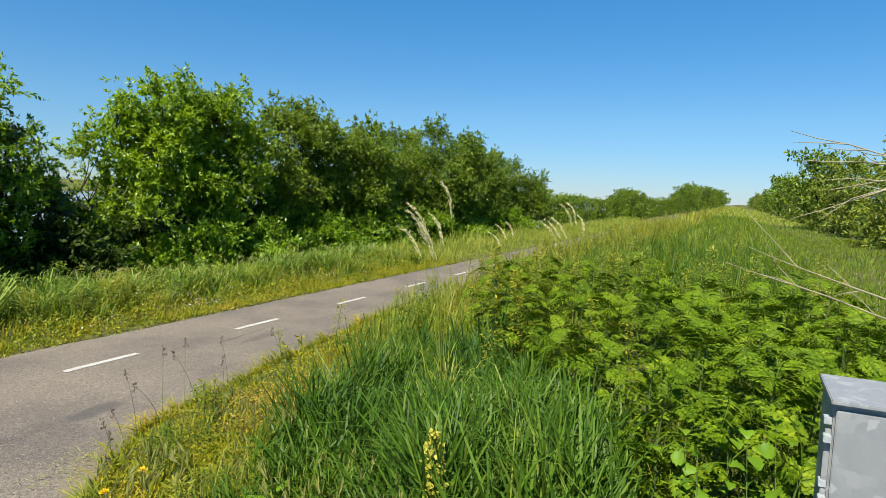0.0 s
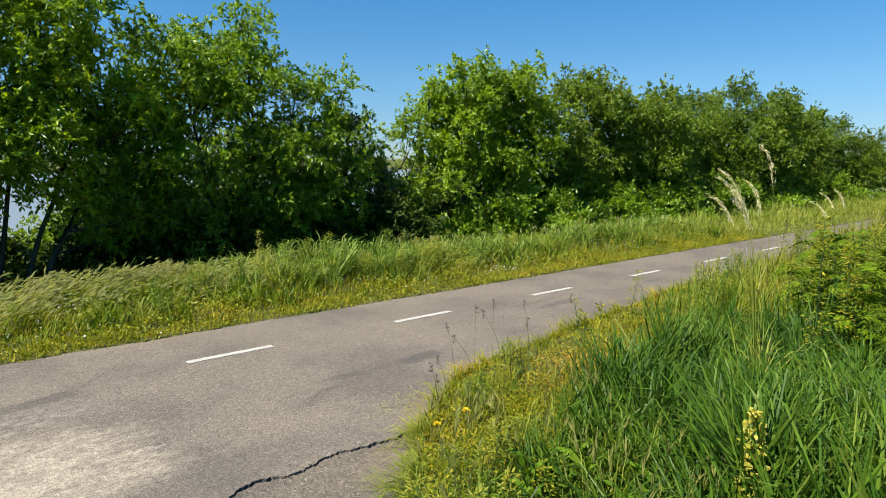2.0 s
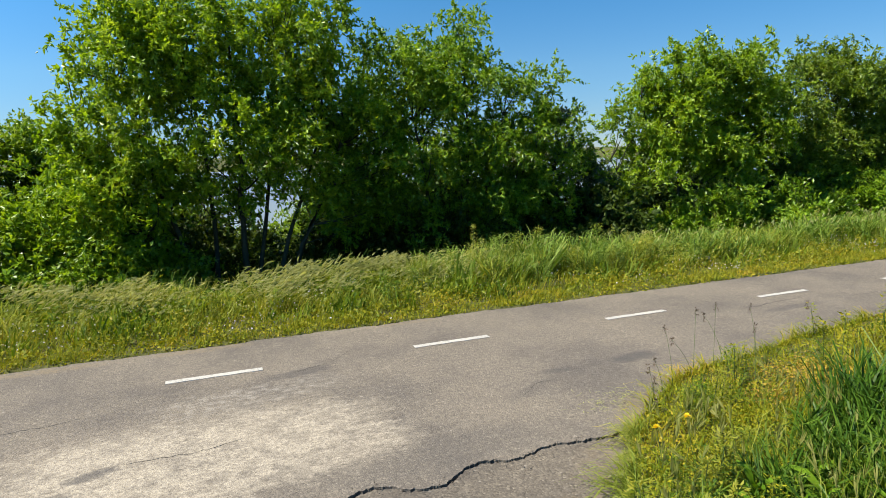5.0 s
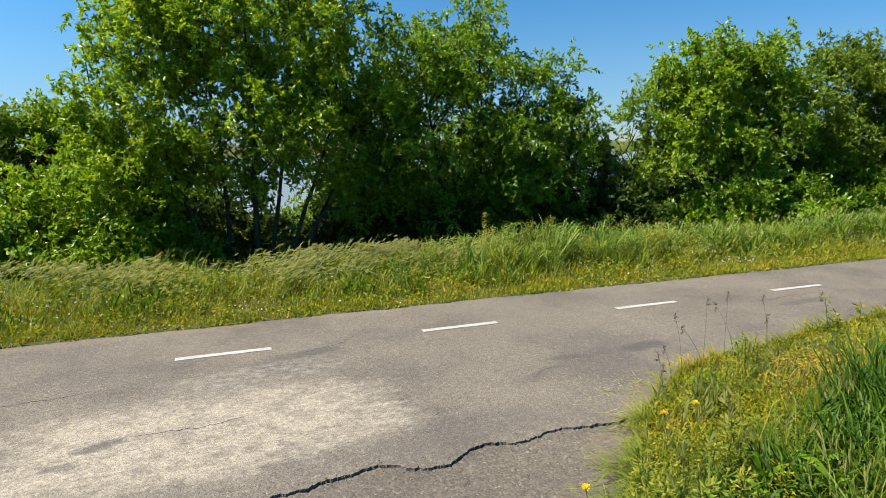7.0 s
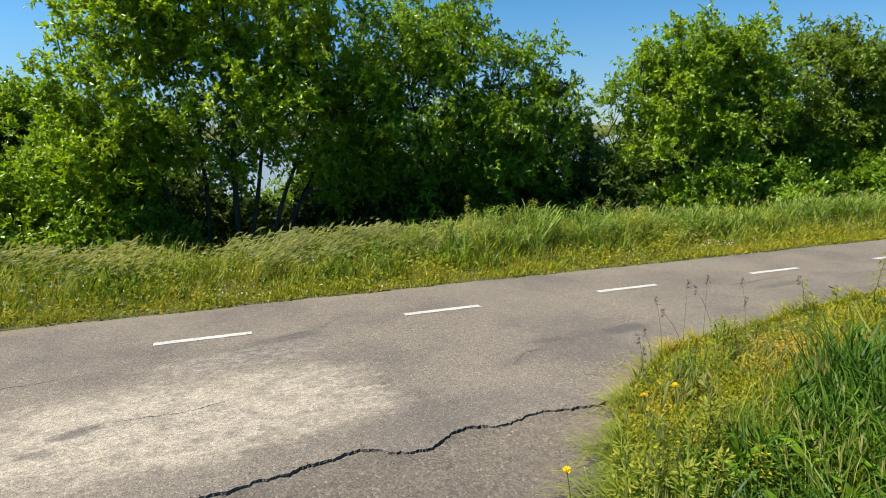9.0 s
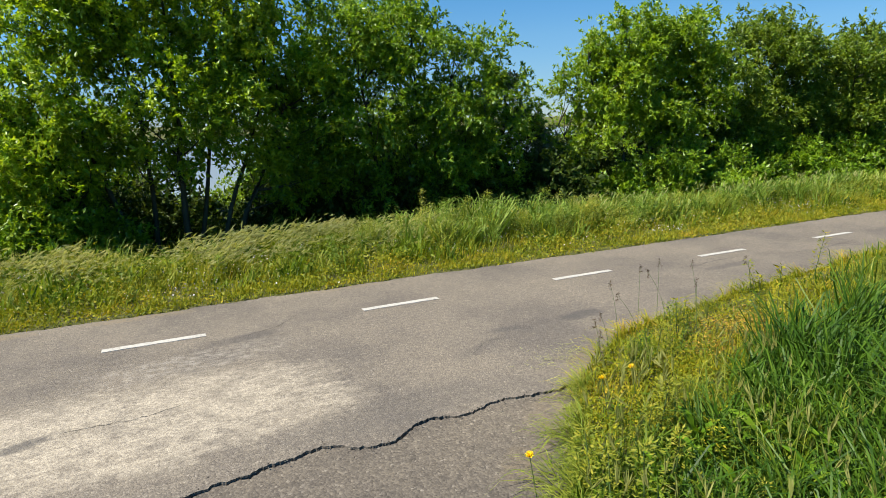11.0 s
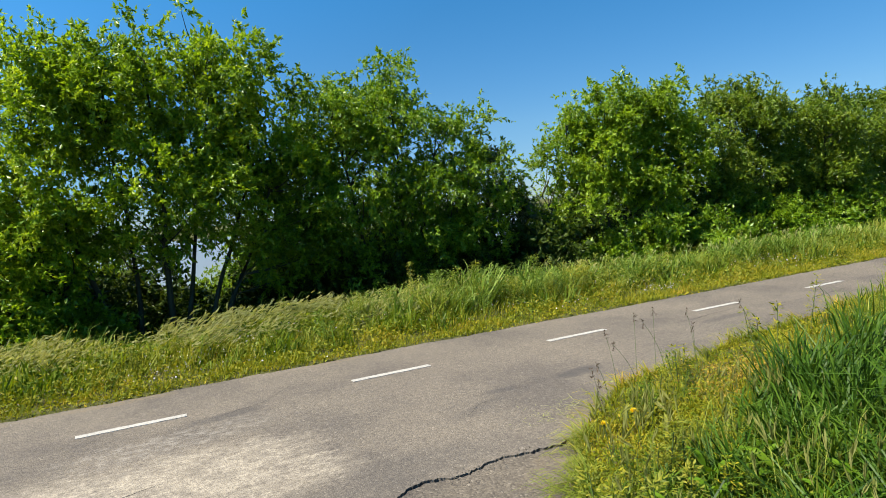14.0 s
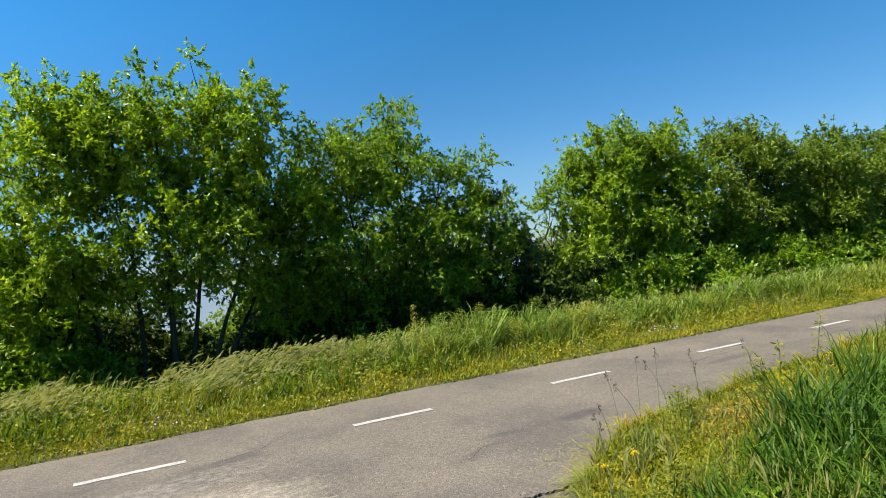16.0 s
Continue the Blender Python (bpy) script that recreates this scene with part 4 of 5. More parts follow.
p = np.column_stack([x, near_edge(x) - np.abs(rng.normal(0.02, 0.07, len(x)))])
p = p[p[:, 0] > verge_edge(p[:, 1])]
meadow("verge_grass", 19, p, 0.13, 0.006, 1.0, M_CLOVER, "yellow-green grass hanging over the road edge", (-0.2, 0.35), 0.6, False)
p = clumped(rng, scatter(rng, 23000, 1.5, 6.0, -1.6, 2.5), 0.09, 24)
lush_from = 1.58 + 0.76 * np.clip(p[:, 1], 0, 1.2) + 0.35 * np.clip(p[:, 1] - 1.2, 0, 3)
p = p[(p[:, 0] > lush_from) & (p[:, 1] < 1.75 + 0.10 * p[:, 0]) & (p[:, 1] > np.maximum(-0.62 + 0.12 * p[:, 0], -0.9 + 0.87 * (p[:, 0] - 3.5)))]
lush_from = 1.58 + 0.76 * np.clip(p[:, 1], 0, 1.2) + 0.35 * np.clip(p[:, 1] - 1.2, 0, 3)
meadow("tall_grass", 8, p, (0.36 + 0.33 * smooth(0.0, 0.55, p[:, 0] - lush_from)) * (1 - 0.3 * smooth(3.6, 5.4, p[:, 0])), 0.0145, 0.50, M_GRASS_LUSH, "lush tall dark green grass beside the ramp", (0.16, 0.10), 0.7, False, 0.45)
p = clumped(rng, scatter(rng, 9000, 0.9, 3.6, -0.6, 2.6), 0.08, 16)
p = p[(p[:, 0] > verge_edge(p[:, 1]) + 0.30) & (p[:, 0] < 2.7 + 0.35 * np.clip(p[:, 1], 0, 3)) & (p[:, 1] < np.minimum(near_edge(p[:, 0]) - 0.35, 1.75))]
meadow("verge_grass", 13, p, 0.13 + 0.22 * smooth(0.1, 0.9, p[:, 0] - verge_edge(p[:, 1])), 0.011, 0.8, M_GRASS_LUSH, "knee-high green grass beside the ramp", (0.10, 0.08), 0.6, False)
p = clumped(rng, scatter(rng, 26000, 5.5, 24, -3.6, 3.6), 0.14, 26)
p = p[(p[:, 0] > 9.6) | (p[:, 1] > -0.4 + 0.8 * (p[:, 0] - 3.5)) | (p[:, 1] < -3.2)]
p = p[(p[:, 1] > -1.7) & (p[:, 1] < near_edge(p[:, 0]) - 0.25)]
half = rng.uniform(size=len(p)) < 0.5
bank_h = 0.42 + 0.58 * smooth(0.3, 1.6, near_edge(p[:, 0]) - p[:, 1])
meadow("tall_grass", 9, p[half], 0.62 * bank_h[half], 0.014, 0.5, M_GRASS_FRESH, "tall fresh green grass along the top of the bank", (0.15, 0.05))
meadow("tall_grass", 14, p[~half], 0.66 * bank_h[~half], 0.014, 0.5, M_GRASS_LUSH, "tall dark green grass along the top of the bank", (0.15, 0.05))
p = clumped(rng, scatter(rng, 15000, 9.5, 46, 2.6, 4.15), 0.16, 22)
p = p[p[:, 1] < ROAD_NEAR - 0.04]
meadow("tall_grass", 15, p, 0.35 + 0.36 * smooth(10, 15, p[:, 0]), 0.017, 0.55, M_VERGE, "tall yellow-green weeds along the near road edge", (0.12, 0.05))
p = scatter(rng, 6000, 46, 260, 2.2, 4.1)
meadow("tall_grass", 21, p, 0.85, 0.08, 0.5, M_VERGE, "tall yellow-green grass along the road far off")
p = scatter(rng, 20000, 20, 90, -9, 4.2)
meadow("tall_grass", 10, p, 0.50 - 0.28 * smooth(1.3, 2.4, -p[:, 1]), 0.035, 0.6, M_GRASS_FRESH, "tall meadow grass on the bank further off")
p = scatter(rng, 12000, 85, 330, -9, 4.2)
meadow("tall_grass", 16, p, 0.62 - 0.30 * smooth(1.3, 2.6, -p[:, 1]), 0.16, 0.6, M_GRASS_PALE, "tall meadow grass on the bank far off")
p = np.concatenate([scatter(rng, 20000, 4, 60, -14, -1.8), scatter(rng, 9000, 4, 24, -7, -1.6)])
meadow("meadow_grass", 11, p, 0.24, 0.020, 0.6, M_GRASS_FRESH, "green meadow grass at the foot of the bank")


# rough grass round the cabinet and down to the meadow
p = scatter(rng, 16000, 0.75, 6.0, -6.5, -0.4)
p = p[(p[:, 0] > verge_edge(p[:, 1]) + 0.03) & ~((np.abs(p[:, 0] - 2.27) < 0.22) & (np.abs(p[:, 1] + 1.27) < 0.36))]
meadow("verge_grass", 24, p, 0.16, 0.010, 0.8, M_GRASS_FRESH, "rough green grass round the steel cabinet", (0.1, 0.05))


# ---------------------------------------------------------------- seed heads and flowers
def seed_heads(rng, tops, lean, size, wide, kites=5):
    """Bristly heads: a few narrow kites about one axis."""
    k = len(tops)
    axis = unit(lean + rng.normal(0, 0.30, (k, 3)))
    vs, qs, base = [], [], 0
    for i in range(kites):
        along = unit(axis + rng.normal(0, 0.10, (k, 3)))
        side = unit(np.cross(along, rng.normal(size=(k, 3))))
        v, q = leaf_quads(tops + axis * (size * rng.uniform(-0.1, 0.25, k))[:, None], along, side, size * rng.uniform(0.7, 1.1, k), wide * np.ones(k), 0.05)
        vs.append(v)
        qs.append(q + base)
        base += len(v)
    return np.concatenate(vs), np.concatenate(qs)


rng = np.random.default_rng(202)
p = clumped(rng, scatter(rng, 4200, -7, 3.6, 7.6, 9.0), 0.20, 90)
h = 0.20 + 0.22 * smooth(7.2, 8.6, p[:, 1]) + rng.normal(0, 0.06, len(p)) + 0.08 * wobble(p[:, 0], 1.7, 0.3)
v, q = seed_heads(rng, np.column_stack([p[:, 0] + 0.35 * h, p[:, 1], land(p[:, 0], p[:, 1]) + h * 0.92]), np.array([0.80, -0.1, 0.35]), rng.uniform(0.075, 0.125, len(p)), 0.012)
stuff("wild_barley_heads", v, [q], M_STRAW, "pale straw-coloured nodding wild barley heads")
p = scatter(rng, 260, 3.2, 14, 7.4, 9.2)
h = 0.42 + rng.normal(0, 0.06, len(p))
v, q = seed_heads(rng, np.column_stack([p[:, 0] + 0.2 * h, p[:, 1], land(p[:, 0], p[:, 1]) + h]), np.array([0.35, 0, 0.9]), np.full(len(p), 0.10), 0.012, 4)
stuff("grass_heads", v, [q], M_STRAW, "pale seed heads over the verge grass")
p = np.concatenate([clumped(rng, scatter(rng, 1500, -7, 12, 6.6, 8.4), 0.25, 18), clumped(rng, scatter(rng, 400, 8, 16, 6.9, 8.2), 0.3, 30)])
z = land(p[:, 0], p[:, 1]) + 0.10 + 0.14 * smooth(6.8, 8.2, p[:, 1]) * rng.uniform(0.6, 1.3, len(p))
v, q = leaf_quads(np.column_stack([p, z]), unit(rng.normal(size=(len(p), 3))), unit(rng.normal(size=(len(p), 3))), np.full(len(p), 0.026), np.full(len(p), 0.024))
p2 = clumped(rng, scatter(rng, 30000, -7, 16, ROAD_FAR + 0.04, 9.0), 0.13, 60)
p2 = p2[p2[:, 1] > ROAD_FAR + 0.02]
p3 = clumped(rng, scatter(rng, 20000, -7, 16, ROAD_FAR - 0.02, 6.95), 0.07, 26)
p3 = p3[p3[:, 1] > ROAD_FAR - 0.01 + 0.07 * wobble(p3[:, 0], 4.7, 0.5) - 0.03 * rng.uniform(0, 1, len(p3))]
for pts, mat, label in ((p2, M_VERGE, "small-leaved yellow-green weeds on the far verge"), (p3, M_CLOVER, "low dry yellow weeds along the road edge")):
    mound = np.clip(1.0 + 0.8 * wobble(pts[:, 0] * 1.7 + pts[:, 1], 1.3, 0.2) + 0.7 * wobble(pts[:, 1] * 3.1 - pts[:, 0] * 1.3, 1.4, 1.1), 0.2, 2.4)
    z2 = land(pts[:, 0], pts[:, 1]) + mound * (0.035 + 0.20 * smooth(6.3, 7.6, pts[:, 1])) * rng.uniform(0.1, 1.15, len(pts))
    v2, q2 = leaf_quads(np.column_stack([pts, z2]), unit(rng.normal(size=(len(pts), 3)) + (0, 0, 0.3)), unit(rng.normal(size=(len(pts), 3))), rng.uniform(0.03, 0.06, len(pts)), rng.uniform(0.016, 0.03, len(pts)))
    stuff("verge_weeds", v2, [q2], mat, label)
# broad green leaves in patches
p2 = clumped(rng, scatter(rng, 9000, -7, 15, 7.0, 8.9), 0.15, 90)
z2 = land(p2[:, 0], p2[:, 1]) + (0.10 + 0.16 * smooth(6.9, 7.9, p2[:, 1])) * rng.uniform(0.2, 1.25, len(p2))
v2, q2 = leaf_quads(np.column_stack([p2, z2]), unit(rng.normal(size=(len(p2), 3)) * (1, 1, 0.6)), unit(rng.normal(size=(len(p2), 3)) * (1, 1, 0.5)), rng.uniform(0.05, 0.10, len(p2)), rng.uniform(0.03, 0.05, len(p2)), 0.05)
stuff("verge_weeds", v2, [q2], M_GRASS_FRESH, "broad-leaved green weeds in patches on the far verge")
stuff("small_flowers", v, [q], M_WHITE, "tiny pale lilac flowers in the verge")
p = np.concatenate([scatter(rng, 46000, 1.2, 12, 1.0, ROAD_NEAR + 0.1), scatter(rng, 30000, 0.7, 3.2, -0.6, 2.9)])
p = p[(p[:, 1] < near_edge(p[:, 0]) + 0.05 * wobble(p[:, 0], 7, 1)) & (p[:, 0] > verge_edge(p[:, 1]) - 0.05 + 0.07 * wobble(p[:, 1], 9, 2))]
p = p[rng.uniform(size=len(p)) < 0.12 + 0.88 * smooth(1.3, 2.3, p[:, 1])]
away = np.clip(np.minimum(near_edge(p[:, 0]) - p[:, 1], p[:, 0] - verge_edge(p[:, 1])), 0, 1)
z = land(p[:, 0], p[:, 1]) + rng.uniform(0.02, 0.20, len(p)) * (0.4 + 0.6 * smooth(0.0, 0.6, away)) * (0.55 + 0.45 * wobble(p[:, 0] * 1.3 + p[:, 1], 3.1, 1.0)) + 0.01
v, q = leaf_quads(np.column_stack([p, z]), unit(rng.normal(size=(len(p), 3)) * (1, 1, 0.9)), unit(rng.normal(size=(len(p), 3)) * (1, 1, 0.7)), rng.uniform(0.018, 0.042, len(p)), rng.uniform(0.010, 0.022, len(p)))
stuff("clover_leaves", v, [q], M_CLOVER, "small yellow-green clover leaves by the ramp")
p = clumped(rng, scatter(rng, 330, 1.0, 3.4, 0.6, 2.7), 0.10, 6)
p = p[(p[:, 0] > verge_edge(p[:, 1]) + 0.05) & (p[:, 1] < near_edge(p[:, 0]) - 0.1)]
h = rng.uniform(0.22, 0.42, len(p))
v, q = seed_heads(rng, np.column_stack([p[:, 0] + 0.05, p[:, 1], land(p[:, 0], p[:, 1]) + h]), np.array([0.15, 0.1, 0.95]), rng.uniform(0.07, 0.12, len(p)), 0.008, 6)
stuff("barley_heads", v, [q], M_BARLEY, "upright yellowish barley heads beside the ramp")


# ---------------------------------------------------------------- hemlock
def frond_mesh(seed, length, width, pairs=8):
    """A feathery leaf, twice divided, along +x and arching down."""
    rng = np.random.default_rng(seed)
    pos, along, side, ln, wd = [], [], [], [], []
    spine = lambda t: np.array([t * length, 0, 0.30 * length * math.sin(t * 2.4) - 0.62 * length * t * t])  # noqa: E731
    for i in range(pairs):
        t = 0.22 + 0.76 * i / (pairs - 1)
        b = spine(t)
        w = width * (1 - t) ** 0.75 * (1.05 if i else 0.9) + 0.012
        for sgn in (-1, 1):
            d = np.array([0.50 - 0.45 * t, sgn * 0.85, -0.22 - 0.35 * t + rng.normal(0, 0.08)])
            d /= np.linalg.norm(d)
            pos.append(b)
            along.append(d)
            side.append(np.cross(d, (0, 0, 1)))
            ln.append(w * 1.02)
            wd.append(w * 0.22)
            m = max(2, int(round(5 * w / width)))
            for j in range(m):
                u = 0.08 + 0.80 * j / m
                c = b + d * w * u
                for e in (-1, 1):
                    a = d * 0.72 + np.array([-0.62 * e * d[1], 0.62 * e * d[0], rng.normal(0, 0.10)])
                    pos.append(c)
                    along.append(a / np.linalg.norm(a))
                    side.append(np.cross(along[-1], (0, 0, 1)))
                    ln.append(w * 0.30 * (1.05 - 0.8 * u) + 0.004)
                    wd.append(ln[-1] * 0.62)
    v, q = leaf_quads(np.array(pos), np.array(along), unit(np.array(side) + rng.normal(0, 0.12, (len(pos), 3))), np.array(ln), np.array(wd), 0.03)
    rt = np.linspace(0, 1, 7)
    sv, sq = tubes([(np.array([spine(t) for t in rt]), np.linspace(0.0035, 0.001, 7))], 3)
    return mesh_from("frond", np.concatenate([v, sv]), [np.concatenate([q, sq + len(v)])], M_HEMLOCK)


fronds = [frond_mesh(300 + i, ln, wd) for i, (ln, wd) in enumerate(((0.36, 0.16), (0.31, 0.14), (0.40, 0.18), (0.26, 0.12)))]
stem_meshes = []
for i in range(3):
    r2 = np.random.default_rng(310 + i)
    t = np.linspace(0, 1, 6)
    sv, sq = tubes([(np.column_stack([0.05 * np.sin(t * 2 + i), 0.04 * np.sin(t * 3), -0.05 + t * 0.85]), np.linspace(0.012, 0.004, 6))], 5)
    stem_meshes.append(mesh_from("stem", sv, [sq], M_STEM, True))
rng = np.random.default_rng(303)


def stand_edge(x):
    return np.maximum(-0.47 + 0.80 * (x - 3.5), -0.66 + 0.12 * x)


def stand_height(x, y):
    return (0.93 + 0.25 * wobble(x * 1.3 + y * 0.8, 1.5, 0.4) + 0.22 * wobble(y * 1.9 - x * 0.6, 1.6, 1.7)) * (0.58 + 0.42 * smooth(2.5, 3.7, x)) * (1 - 0.25 * smooth(-1.4, -3.4, y))


spots = []
while len(spots) < 205:
    x, y = 2.6 + 7.2 * rng.uniform() ** 1.2, rng.uniform(-3.6, 2.3)
    if y < stand_edge(x) and not (x < 2.72 and y < -0.75) and not (x < 3.15 and -1.0 < y < -0.45) and all((x - a) ** 2 + (y - b) ** 2 > 0.05 for a, b in spots):
        spots.append((x, y))
for x, y in spots:
    high = float(stand_height(x, y)) * rng.uniform(0.85, 1.12)
    ob = thing("hemlock_plant", standing(x, y), "bright green feathery hemlock plant in a dense stand", "plant", "hemlock stand")
    part("stem", stem_meshes[rng.integers(3)], ob, loc=Matrix.Diagonal((1, 1, high, 1)))
    k = int(rng.integers(10, 14))
    for i in range(k):
        f = 0.42 + 0.58 * (i + 0.5) / k
        part("frond", fronds[rng.integers(4)], ob, loc=Matrix.LocRotScale((0, 0, f * 0.85 * high), Euler((rng.normal(0, 0.42), radians(2 - 22 * f) + rng.normal(0, 0.34), i * 2.4 + rng.uniform(-0.6, 0.6))), Vector((rng.uniform(0.6, 1.05) * (1.05 if i > k - 5 else 1.0),) * 3)))
p = clumped(rng, scatter(rng, 22000, 2.5, 10, -3.8, 2.4), 0.08, 20)
p = p[(p[:, 1] < stand_edge(p[:, 0]) + 0.12) & ~((p[:, 0] < 2.5) & (p[:, 1] < -0.9))]
z = land(p[:, 0], p[:, 1]) + stand_height(p[:, 0], p[:, 1]) * rng.uniform(0.04, 0.48, len(p))
v, q = leaf_quads(np.column_stack([p, z]), unit(rng.normal(size=(len(p), 3)) * (1, 1, 0.5)), unit(rng.normal(size=(len(p), 3)) * (1, 1, 0.6)), rng.uniform(0.045, 0.085, len(p)), rng.uniform(0.022, 0.04, len(p)), 0.04)
stuff("undergrowth", v, [q], M_HEMLOCK, "small green leaves filling the hemlock stand")


# ---------------------------------------------------------------- single plants
def broad_leaf_mesh(name, seed, length, width, lobed=0.0, mat=None):
    """A broad leaf along +x with a fold at the midrib and a wavy edge."""
    r2 = np.random.default_rng(seed)
    k = 9
    t = np.linspace(0, 1, k)
    half = width / 2 * np.sin(np.pi * np.clip(t * 0.96 + 0.02, 0, 1)) ** 0.7 * (1 + lobed * np.where(np.arange(k) % 2 == 0, 0.5, -0.35))
    z = 0.25 * length * np.sin(t * 2.2) - 0.22 * length * t * t
    mid = np.column_stack([t * length, 0 * t, z])
    lft = np.column_stack([t * length + 0.02 * lobed, half, z + 0.25 * half + r2.normal(0, 0.006, k)])
    rgt = np.column_stack([t * length + 0.02 * lobed, -half, z + 0.25 * half + r2.normal(0, 0.006, k)])
    v = np.concatenate([mid, lft, rgt])
    i = np.arange(k - 1)
    q = np.concatenate([np.stack([i, i + 1, i + 1 + k, i + k], 1), np.stack([i + 2 * k, i + 2 * k + 1, i + 1, i], 1)])
    return mesh_from(name, v, [q], mat or M_BROAD, True)


M_BROAD = leaf_material("broad_leaf", [(0.1, (0.065, 0.155, 0.008)), (0.5, (0.135, 0.265, 0.012)), (0.9, (0.24, 0.38, 0.025))], 0.35, 0.5, 5.0, 0.2)
dock_leaf = broad_leaf_mesh("leaf", 400, 0.24, 0.065)
vine_leaf = broad_leaf_mesh("leaf", 401, 0.12, 0.13, 0.35)
rng = np.random.default_rng(404)
for x, y, size in ((2.09, 1.62, 0.75), (2.34, 1.40, 0.8), (2.25, 1.10, 0.7), (1.62, 1.42, 0.5), (1.85, 1.15, 0.6), (2.55, 1.62, 0.8), (1.45, 1.05, 0.5), (2.0, 0.75, 0.65), (1.75, 0.85, 0.6), (2.2, 0.95, 0.75), (1.6, 0.6, 0.5), (1.95, 1.45, 0.6), (2.45, 1.05, 0.8), (1.3, 0.75, 0.45)):
    ob = thing("broadleaf_weed", standing(x, y), "low broad-leaved green weed in the grass", "plant", "broad-leaved weeds")
    for i in range(8):
        part("leaf", dock_leaf, ob, loc=Matrix.LocRotScale((0, 0, 0.02 + 0.02 * i), Euler((0, radians(-rng.uniform(25, 62)), i * 2.4)), Vector((size * rng.uniform(0.7, 1.2),) * 3)))
for x, y, high in ((2.72, -0.62, 0.80), (2.84, -0.82, 0.86), (3.05, -0.55, 0.75), (3.0, -0.94, 0.92), (3.2, -0.74, 0.80)):
    ob = thing("vine_weed", standing(x, y), "lobed bright green vine leaves beside the cabinet", "plant", "vine weeds")
    t = np.linspace(0, 1, 5)
    sv, sq = tubes([(np.column_stack([0.1 * t * t, 0.05 * t, high * t - 0.03]), np.linspace(0.005, 0.002, 5))], 4)
    part("stem", mesh_from("stem", sv, [sq], M_STEM, True), ob)
    for i in range(9):
        f = 0.3 + 0.085 * i
        part("leaf", vine_leaf, ob, loc=Matrix.LocRotScale((0.1 * f * f, 0.05 * f, high * f), Euler((rng.normal(0, 0.5), radians(rng.uniform(-35, 40)), i * 2.4 + rng.uniform(-0.3, 0.3))), Vector((rng.uniform(0.42, 0.70),) * 3)))


def stalk(pts, r0, r1, mat):
    sv, sq = tubes([(np.asarray(pts, float), np.linspace(r0, r1, len(pts)))], 5)
    return mesh_from("stem", sv, [sq], mat, True)


def dock_plant(x, y, high):
    r2 = np.random.default_rng(405)
    ob = thing("dock_plant", standing(x, y), "dock plant with a dense yellow-green seed head", "plant")
    t = np.linspace(0, 1, 7)
    part("stem", stalk(np.column_stack([0.03 * np.sin(t * 2), 0.02 * t, high * t - 0.03]), 0.008, 0.004, M_STEM), ob)
    k = 620
    f = r2.uniform(0.35, 1.0, k)
    ring = 0.075 * (1 - f) ** 0.35 * (0.6 + 0.5 * np.abs(np.sin(f * 26)))
    a = r2.uniform(0, 2 * np.pi, k)
    c = np.column_stack([0.03 * np.sin(f * 2) + ring * np.cos(a), 0.02 * f + ring * np.sin(a), high * f])
    v, q = leaf_quads(c, unit(r2.normal(size=(k, 3)) + (0, 0, -0.4)), unit(r2.normal(size=(k, 3))), np.full(k, 0.028), np.full(k, 0.023))
    part("seed_head", mesh_from("seed_head", v, [q], M_DOCK), ob, "yellow-green papery seed clusters")
    for i in range(5):
        part("leaf", dock_leaf, ob, loc=Matrix.LocRotScale((0, 0, 0.05 + 0.06 * i), Euler((0, radians(-40), i * 2.4)), None))
    return ob


dock_plant(2.41, 0.55, 0.78)


def plume_grass(x, y, heads, seed):
    """Dry reed-like grass: stems with feathery one-sided plumes that bow with the wind."""
    r2 = np.random.default_rng(seed)
    ob = thing("plume_grass", standing(x, y), "tall grass tuft with dry beige feathery plumes", "plant", "plume grasses")
    for dx, dy, high in heads:
        t = np.linspace(0, 1, 9)
        t = np.concatenate([t, [1.06, 1.12]])
        pts = np.column_stack([dx * t ** 1.8, dy * t ** 1.8 + 0.045 * t ** 10, high * (t - 0.030 * t ** 9) - 0.02])
        part("stem", stalk(pts, 0.003, 0.0013, M_GRASS_PALE), ob)
        k = 130
        f = 0.90 + 0.22 * r2.uniform(0, 1, k) ** 0.8
        c = np.column_stack([np.interp(f, t, pts[:, i]) for i in range(3)])
        bow = np.column_stack([np.interp(f + 0.03, t, np.gradient(pts[:, i], t)) for i in range(3)])
        bow = unit(bow)
        v, q = leaf_quads(c + r2.normal(0, 0.006, (k, 3)), unit(bow + r2.normal(0, 0.22, (k, 3))), unit(r2.normal(size=(k, 3))), r2.uniform(0.03, 0.06, k) * (1.2 - 0.8 * (f - 0.90) / 0.22), np.full(k, 0.0036))
        part("plume", mesh_from("plume", v, [q], M_PLUME), ob, "dry beige plume")
    k = 40
    v, q, tr = blades(r2, r2.normal(0, 0.06, (k, 2)), np.zeros(k), r2.uniform(0.5, 0.9, k), np.full(k, 0.009), np.full(k, 0.5), (0.1, 0.1))
    part("leaves", mesh_from("leaves", v, [q, tr], M_GRASS_PALE), ob)
    return ob


plume_grass(4.12, 1.30, ((-0.10, 0.13, 1.77), (-0.06, 0.16, 1.72), (-0.02, 0.12, 1.66), (0.0, 0.10, 1.58), (-0.05, 0.22, 1.60), (0.02, -0.04, 1.93), (0.05, 0.05, 1.70)), 501)
plume_grass(7.1, 0.98, ((0.05, 0.05, 1.80), (0.0, 0.10, 1.78), (0.02, 0.26, 1.60), (0.05, 0.32, 1.57), (0.0, 0.18, 1.62), (0.1, -0.05, 1.66)), 502)
